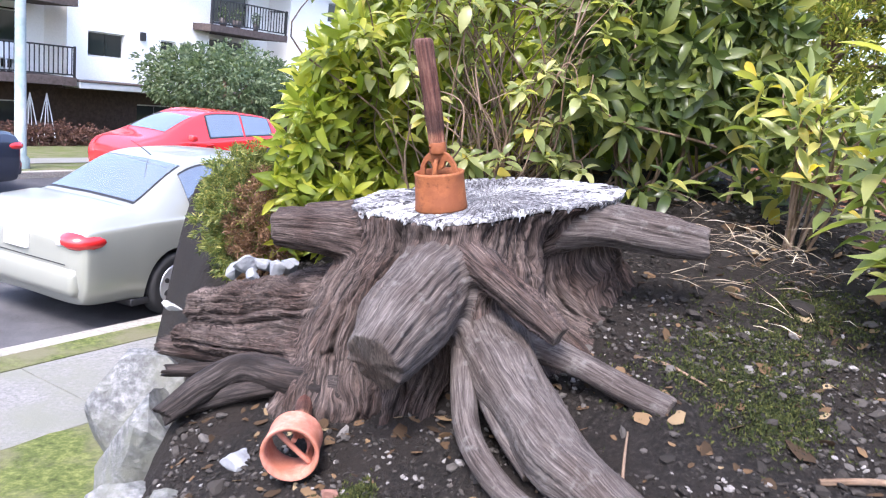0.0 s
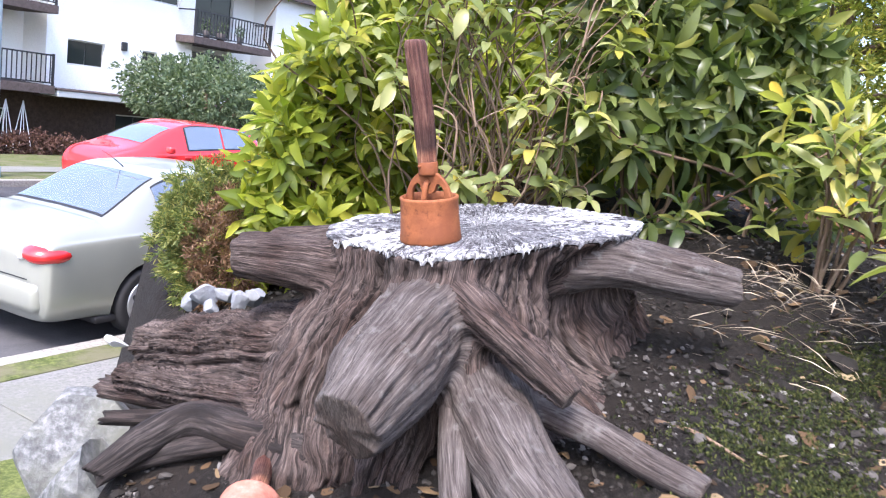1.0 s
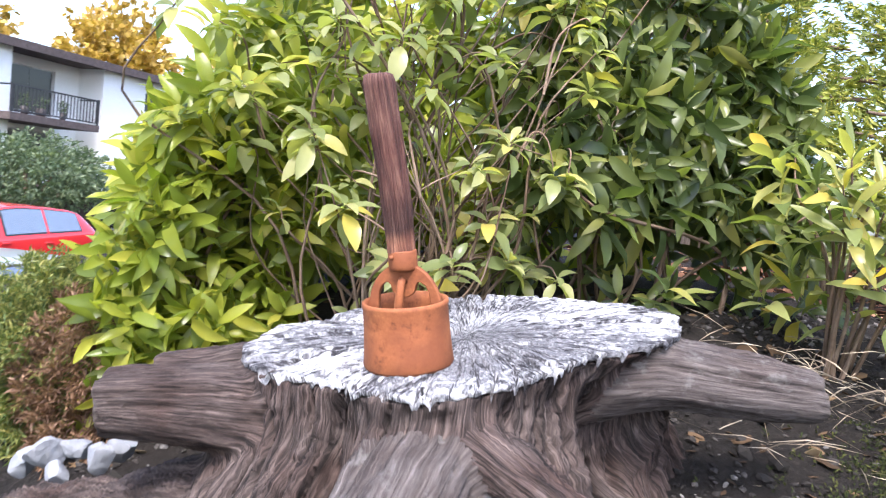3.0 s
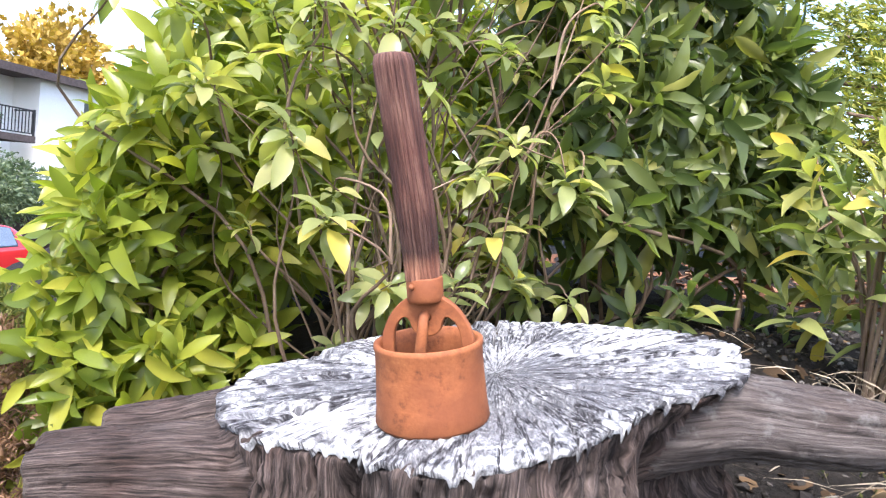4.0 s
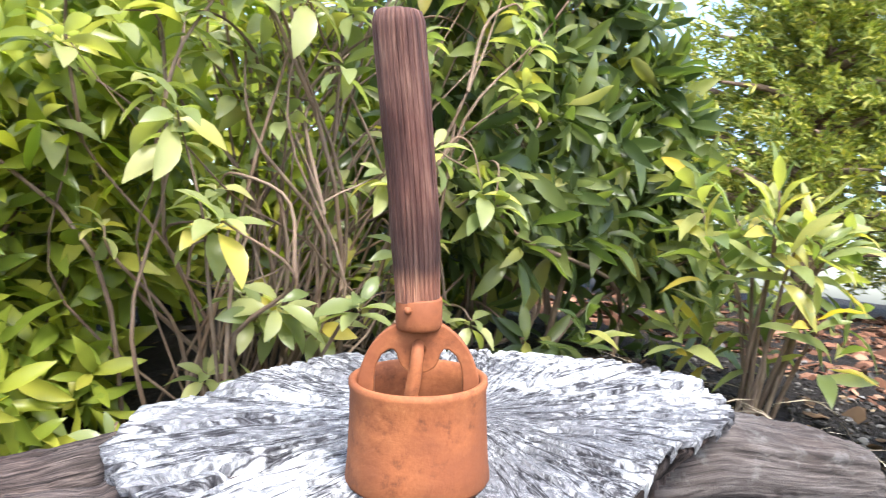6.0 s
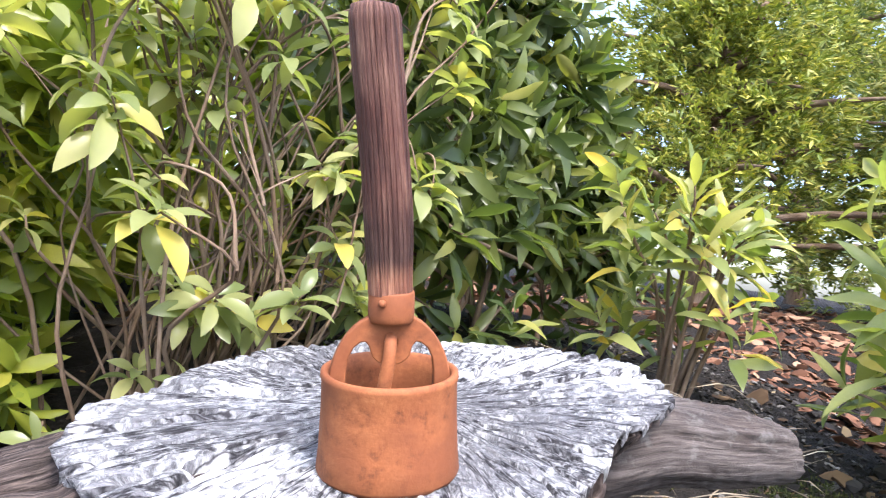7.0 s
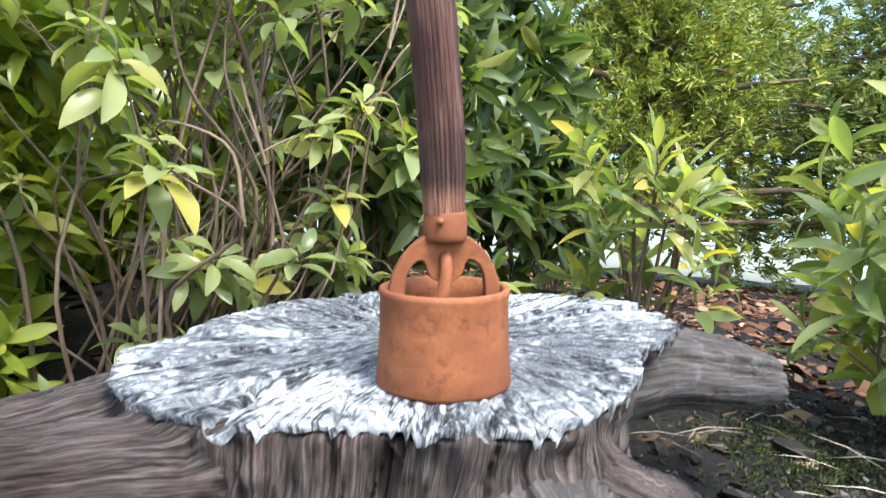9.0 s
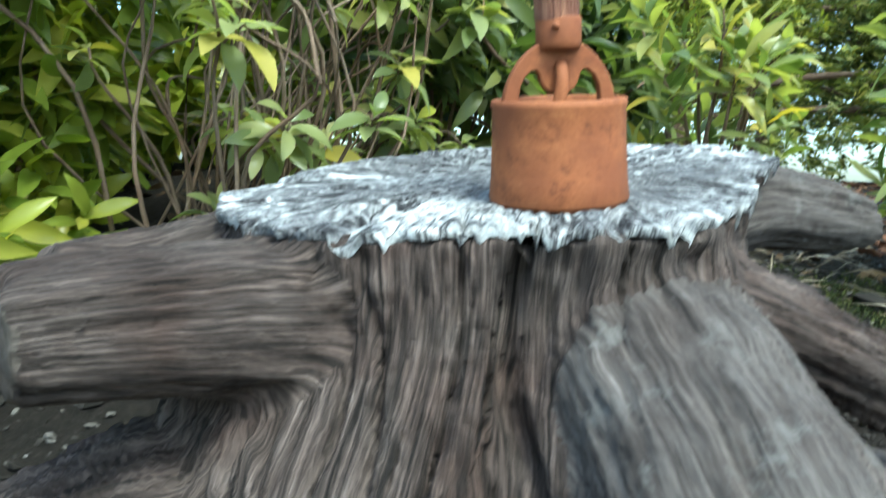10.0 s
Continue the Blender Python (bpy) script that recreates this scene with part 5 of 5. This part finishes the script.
CHAMPAGNE = plain("champagne_paint", (0.33, 0.34, 0.295), 0.28, 0.35, coat=0.6, vary=0.03)
RED_PAINT = plain("red_paint", (0.6, 0.03, 0.03), 0.25, 0.0, coat=0.8, vary=0.05)
NAVY_PAINT = plain("dark_blue_paint", (0.02, 0.025, 0.04), 0.25, 0.1, coat=0.8, vary=0.05)
car(SEDAN, pose(-2.80, 7.95, 0.0, 0, 0, 60), CHAMPAGNE, "pale champagne sedan parked along the kerb", [(0.24, 0.92), (0.98, 1.85)], (-0.3, 0.30), (1.95, 2.5), 0.82)
def on_street(along, across, z=0.0, turn=0.0):
    return STREET @ pose(along, across, z, 0, 0, turn)


car(HATCH, on_street(12.4, 13.45, 0.0, 180), RED_PAINT, "bright red hatchback parked across the street", [(-0.2, 0.55), (0.62, 1.5)], (-0.6, -0.3), (1.75, 2.45), 0.9)
car(SEDAN, on_street(6.0, 13.4, 0.0, 180), NAVY_PAINT, "dark blue sedan parked across the street", [(0.24, 0.92), (0.98, 1.85)], (-0.3, 0.30), (1.95, 2.5), 0.82)

# ---- apartment building across the street; places are along the street, across it, up ----
BASE = -0.75
building = thing("apartment_building", STREET @ Vector((20, 25, BASE)), "white stucco apartment building with dark balconies and brown ground floor", "building")


def wall_piece(name, pairs, material, parent=None, label="", bevel=0.0):
    return part(name, boxes(*pairs, m=STREET, bevel=bevel), material, parent or building, label, smooth=False)


# openings are left between the pieces of the front wall
WINDOWS = [(16.2, 17.6, 2.28, 3.12), (19.1, 19.75, 2.3, 3.12), (19.95, 20.6, 2.3, 3.12), (16.2, 17.6, 4.9, 5.75), (19.1, 20.6, 4.9, 5.75), (28.0, 29.4, 2.3, 3.15), (28.0, 29.4, 4.9, 5.75)]
GROUND_WINDOWS = [(18.6, 20.25, -0.30, 0.72), (22.0, 24.2, -0.30, 0.72), (26.6, 28.2, -0.3, 0.72)]


def wall_with_holes(name, x0, x1, z0, z1, y, holes, material, thick=0.25):
    ob = wall_piece(name, [((x0, y, z0), (x1, y + thick, z1))], material)
    cm = bpy.data.meshes.new("cutter")
    bm = boxes(*[((h[0], y - 0.1, h[2]), (h[1], y + thick + 0.1, h[3])) for h in holes], m=STREET)
    bm.to_mesh(cm)
    bm.free()
    cutter = new("cutter", cm)
    mod = ob.modifiers.new("openings", "BOOLEAN")
    mod.object, mod.operation, mod.solver = cutter, "DIFFERENCE", "EXACT"
    bpy.context.view_layer.update()
    me = bpy.data.meshes.new_from_object(ob.evaluated_get(bpy.context.evaluated_depsgraph_get()))
    ob.modifiers.clear()
    ob.data = me
    bpy.data.objects.remove(cutter)
    return ob


wall_with_holes("wall", 15.45, 21.3, 1.25, 6.25, 25.0, WINDOWS[:5], STUCCO)
wall_with_holes("wall", 25.6, 33.0, 1.25, 6.25, 25.0, WINDOWS[5:], STUCCO)
wall_with_holes("wall", 2.0, 15.45, 1.25, 6.25, 26.3, [(12.0, 14.7, 1.6, 3.55), (12.0, 14.7, 4.15, 5.9)], STUCCO)
wall_with_holes("wall", 21.3, 25.6, 1.25, 6.25, 26.3, [(22.2, 24.4, 1.6, 3.5), (22.2, 24.4, 4.1, 5.9)], STUCCO)
for lo, hi in (((15.45, 25.25, 1.25), (15.7, 26.3, 6.25)), ((21.05, 25.25, 1.25), (21.3, 26.3, 6.25)), ((25.6, 25.25, 1.25), (25.85, 26.3, 6.25)), ((32.75, 25.25, BASE), (33.0, 36.8, 6.25)), ((2, 36.8, BASE), (33, 37, 6.25)), ((2, 26.55, BASE), (2.2, 36.8, 6.25))):
    wall_piece("wall", [(lo, hi)], STUCCO)
wall_with_holes("ground_floor_wall", 2.0, 33.0, BASE, 1.25, 25.6, [*GROUND_WINDOWS, (10.5, 14.6, -0.45, 0.66)], BROWN)
wall_piece("soffit", [((15.45, 25.05, 1.15), (33.0, 26.4, 1.248))], FASCIA)
roof = wall_piece("roof", [((1.6, 24.6, 6.25), (33.4, 37.4, 6.42))], FASCIA, label="flat roof with a dark overhanging edge")
wall_piece("roof_edge", [((1.55, 24.52, 6.2), (33.45, 24.6, 6.5))], FASCIA, roof)


def window(x0, x1, z0, z1, y, split=True, blind=True):
    w = wall_piece("window", [((x0, y + 0.1, z0), (x0 + 0.05, y + 0.16, z1)), ((x1 - 0.05, y + 0.1, z0), (x1, y + 0.16, z1)), ((x0 + 0.05, y + 0.1, z0), (x1 - 0.05, y + 0.16, z0 + 0.05)), ((x0 + 0.05, y + 0.1, z1 - 0.05), (x1 - 0.05, y + 0.16, z1))], BLIND, label="window with a pale frame")
    mid = (x0 + x1) / 2
    for a, b in ((x0 + 0.05, mid), (mid, x1 - 0.05)) if split else ((x0 + 0.05, x1 - 0.05),):
        wall_piece("pane", [((a + 0.01, y + 0.12, z0 + 0.05), (b - 0.01, y + 0.13, z1 - 0.05))], GLASS, w)
    if blind:
        wall_piece("blind", [((mid + 0.02, y + 0.2, z0 + 0.02), (x1 - 0.02, y + 0.22, z1 - 0.02))], BLIND, w, "pale drawn blind")


for q in WINDOWS:
    window(*q, 25.0)
for q in GROUND_WINDOWS:
    window(*q, 25.6)
window(10.5, 14.6, -0.45, 0.66, 25.6)
for x0, x1 in ((12.0, 14.7), (22.2, 24.4)):
    window(x0, x1, 1.6, 3.5, 26.3)
    window(x0, x1, 4.15, 5.9, 26.3)
wall_piece("room_back", [((2.3, 27.6, BASE), (32.6, 27.8, 6.2))], BROWN)
canopy = wall_piece("entrance_canopy", [((15.3, 24.0, 1.24), (17.95, 25.0, 1.44))], plain("canopy_paint", (0.5, 0.52, 0.54), 0.6), label="pale flat entrance canopy", bevel=0.02)
wall_piece("canopy_edge", [((15.28, 23.98, 1.44), (17.97, 25.0, 1.49))], FASCIA, canopy)
lamp = wall_piece("wall_lamp", [((18.2, 24.9, 3.0), (18.4, 25.0, 3.3))], BLACK, label="small dark wall lamp", bevel=0.02)
baluster = bpy.data.meshes.new("baluster")
bm = boxes(((-0.014, -0.014, 0), (0.014, 0.014, 0.85)))
bm.to_mesh(baluster)
bm.free()
baluster.materials.append(BLACK)


def balcony(x0, x1, z, y0=24.0, y1=26.3):
    b = wall_piece("balcony", [((x0, y0, z), (x1, y1, z + 0.26))], FASCIA, label="balcony slab with a dark wooden edge", bevel=0.01)
    top = z + 1.22
    wall_piece("top_rail", [((x0 + 0.04, y0 + 0.03, top - 0.05), (x1 - 0.04, y0 + 0.08, top)), ((x1 - 0.08, y0 + 0.08, top - 0.05), (x1 - 0.03, 25.0, top)), ((x0 + 0.03, y0 + 0.08, top - 0.05), (x0 + 0.08, 25.0, top))], BLACK, b)
    wall_piece("bottom_rail", [((x0 + 0.04, y0 + 0.03, z + 0.32), (x1 - 0.04, y0 + 0.08, z + 0.36))], BLACK, b)
    for px in (x0 + 0.06, x1 - 0.06):
        wall_piece("post", [((px - 0.03, y0 + 0.02, z + 0.262), (px + 0.03, y0 + 0.09, top + 0.02))], BLACK, b)
    n = int((x1 - x0) / 0.15)
    for k in range(1, n):
        ob = new("baluster", baluster)
        ob.parent = b
        ob.matrix_basis = on_street(x0 + (x1 - x0) * k / n, y0 + 0.055, z + 0.33)


balcony(10.0, 15.2, 1.3)
balcony(10.0, 15.2, 3.76)
balcony(20.5, 24.5, 3.66)
balcony(20.5, 24.5, 1.2)
# chairs and pots on the balconies
POT = plain("dark_pot", (0.06, 0.05, 0.05), 0.7)
for x, z, s in ((21.5, 3.922, 0.16), (22.2, 3.922, 0.2), (23.2, 3.922, 0.13)):
    pot = thing("flower_pot", STREET @ Vector((x, 24.5, z)), "dark flower pot with a small plant on the balcony", "flower pot", "balcony pots")
    part("pot", lathe([(0.001, 0), (s * 0.7, 0.0), (s, 0.3), (s * 0.9, 0.3), (s * 0.85, 0.26), (0.001, 0.26)], 20, STREET @ pose(x, 24.5, z)), POT, pot)
    pts, d = ball_points(STREET @ Vector((x, 24.5, z + 0.5)), (s, s, 0.22), 40, np.random.default_rng(int(x * 9)))
    part("plant", sprigs(pts, d, 0.12, 0.02, np.random.default_rng(3), 5), FOL["topiary"], pot, smooth=False)
WHITE = plain("white_plastic", (0.75, 0.76, 0.78), 0.5)
chair = thing("garden_chair", STREET @ Vector((13.6, 25.0, 1.562)), "white plastic garden chair on the balcony", "chair")
part("seat", boxes(((13.35, 24.8, 1.95), (13.85, 25.25, 1.99)), m=STREET, bevel=0.01), WHITE, chair)
part("backrest", boxes(((13.35, 25.25, 1.99), (13.85, 25.29, 2.45)), m=STREET, bevel=0.01), WHITE, chair)
for lx in (13.38, 13.78):
    for ly in (24.83, 25.2):
        part("leg", boxes(((lx, ly, 1.562), (lx + 0.04, ly + 0.04, 1.95)), m=STREET), WHITE, chair)
for x in (14.0, 14.55):
    ob = thing("garden_obelisk", STREET @ Vector((x, 24.6, BASE + 0.05)), "slim pale wooden plant obelisk by the wall", "plant support", "plant obelisks")
    for k in range(4):
        dx, dy = 0.22 * (-1) ** k, 0.22 * (-1) ** (k // 2)
        part("leg", limb([STREET @ Vector((x + dx, 24.6 + dy, BASE + 0.05)), STREET @ Vector((x + dx * 0.5, 24.6 + dy * 0.5, 0.2)), STREET @ Vector((x, 24.6, 1.0))], [0.018, 0.016, 0.014], ns=6, nl=8), [WHITE, WHITE], ob)

# ---- pole, clipped tree, hedges, far trees ----
POLE = speckled("pole_paint", [(0.3, (0.16, 0.22, 0.22)), (0.7, (0.25, 0.32, 0.32))], 10, (0.3, 0.34, 0.34), 2, rough=0.55)
pole = thing("street_lamp", STREET @ Vector((8.25, 14.85, 0.1)), "grey-green steel street lamp pole on the far verge", "street lamp")
part("pole", lathe([(0.16, 0), (0.16, 0.25), (0.105, 0.32), (0.085, 5), (0.07, 8.5)], 24, on_street(8.25, 14.85, 0.05)), POLE, pole)
part("arm", limb([STREET @ Vector((8.25, 14.85, 8.4)), STREET @ Vector((8.25, 14.2, 8.9)), STREET @ Vector((8.25, 12.9, 9.0))], [0.05, 0.045, 0.04], ns=10, nl=12), [POLE, POLE], pole)


def broad_tree(along, across, z, trunk_h, centre_z, radii, key, seed, label, n=900, length=0.2, width=0.05, name="tree"):
    r = np.random.default_rng(seed)
    b = STREET @ Vector((along, across, z))
    ob = thing(name, b, label, "tree")
    part("trunk", limb([b - Vector((0, 0, 0.1)), b + Vector((0.05, 0, trunk_h * 0.6)), b + Vector((0, 0, centre_z - z))], [0.14, 0.11, 0.05], ns=12, nl=20, seed=seed, cap1=False), BARK, ob)
    for k in range(7):
        a = k * 0.9
        tip = b + Vector((math.cos(a) * radii[0] * 0.6, math.sin(a) * radii[1] * 0.6, centre_z - z + r.uniform(-0.2, 0.3) * radii[2]))
        st = b + Vector((0, 0, trunk_h * 0.75))
        part("branch", limb([st, (st + tip) / 2, tip], [0.06, 0.045, 0.015], ns=8, nl=10, seed=k, cap1=False), BARK, ob)
    p, d = ball_points((b.x, b.y, centre_z), radii, n, r, 0.45, 3.0)
    p[:, 2] = np.maximum(p[:, 2], centre_z - radii[2] * 0.75 + 0.2 * r.normal(size=n))
    tagged(part("crown", sprigs(p, d, length, width, r, 9, 0.7), FOL[key], ob, smooth=False), kind="stuff")


broad_tree(17.9, 20.2, -0.28, 1.3, 1.95, (2.6, 2.6, 1.15), "topiary", 71, "clipped rounded evergreen tree on the lawn", 1700, 0.2, 0.035, "clipped_tree")
for k, (x, s) in enumerate(((12.6, 0.5), (13.3, 0.5), (14.1, 0.55), (14.9, 0.5), (15.6, 0.42), (16.2, 0.36), (11.7, 0.5))):
    c = STREET @ Vector((x, 23.0, BASE + 0.1 + s * 0.8))
    ob = thing("hedge_bush", (c.x, c.y, BASE + 0.1), "clipped rounded reddish brown bush by the building", "bush", "clipped bushes")
    r = np.random.default_rng(80 + k)
    p, d = ball_points(c, (s, s, s * 0.85), 300, r, 0.5)
    tagged(part("foliage", sprigs(p, d, 0.1, 0.025, r, 6, 0.7), FOL["maroon"], ob, smooth=False), kind="stuff")
    part("stem", limb([(c.x, c.y, BASE - 0.1), (c.x, c.y, c.z)], [0.04, 0.02], ns=8, nl=8), [BARK, BARK], ob)
for k, (x, y, h, key) in enumerate(((31, 41, 12.5, "autumn"), (38, 36, 12.0, "autumn"), (43, 31, 11.5, "autumn"), (52, 24, 8.0, "gold"), (40, 22, 5.5, "needle"))):
    broad_tree(x, y, -0.7, h * 0.4, h * 0.62, (3.6, 3.6, h * 0.38), key, 90 + k, "large tree with sunlit yellow foliage far behind" if key == "autumn" else "large green tree far behind the garden", 800, 0.55, 0.16)
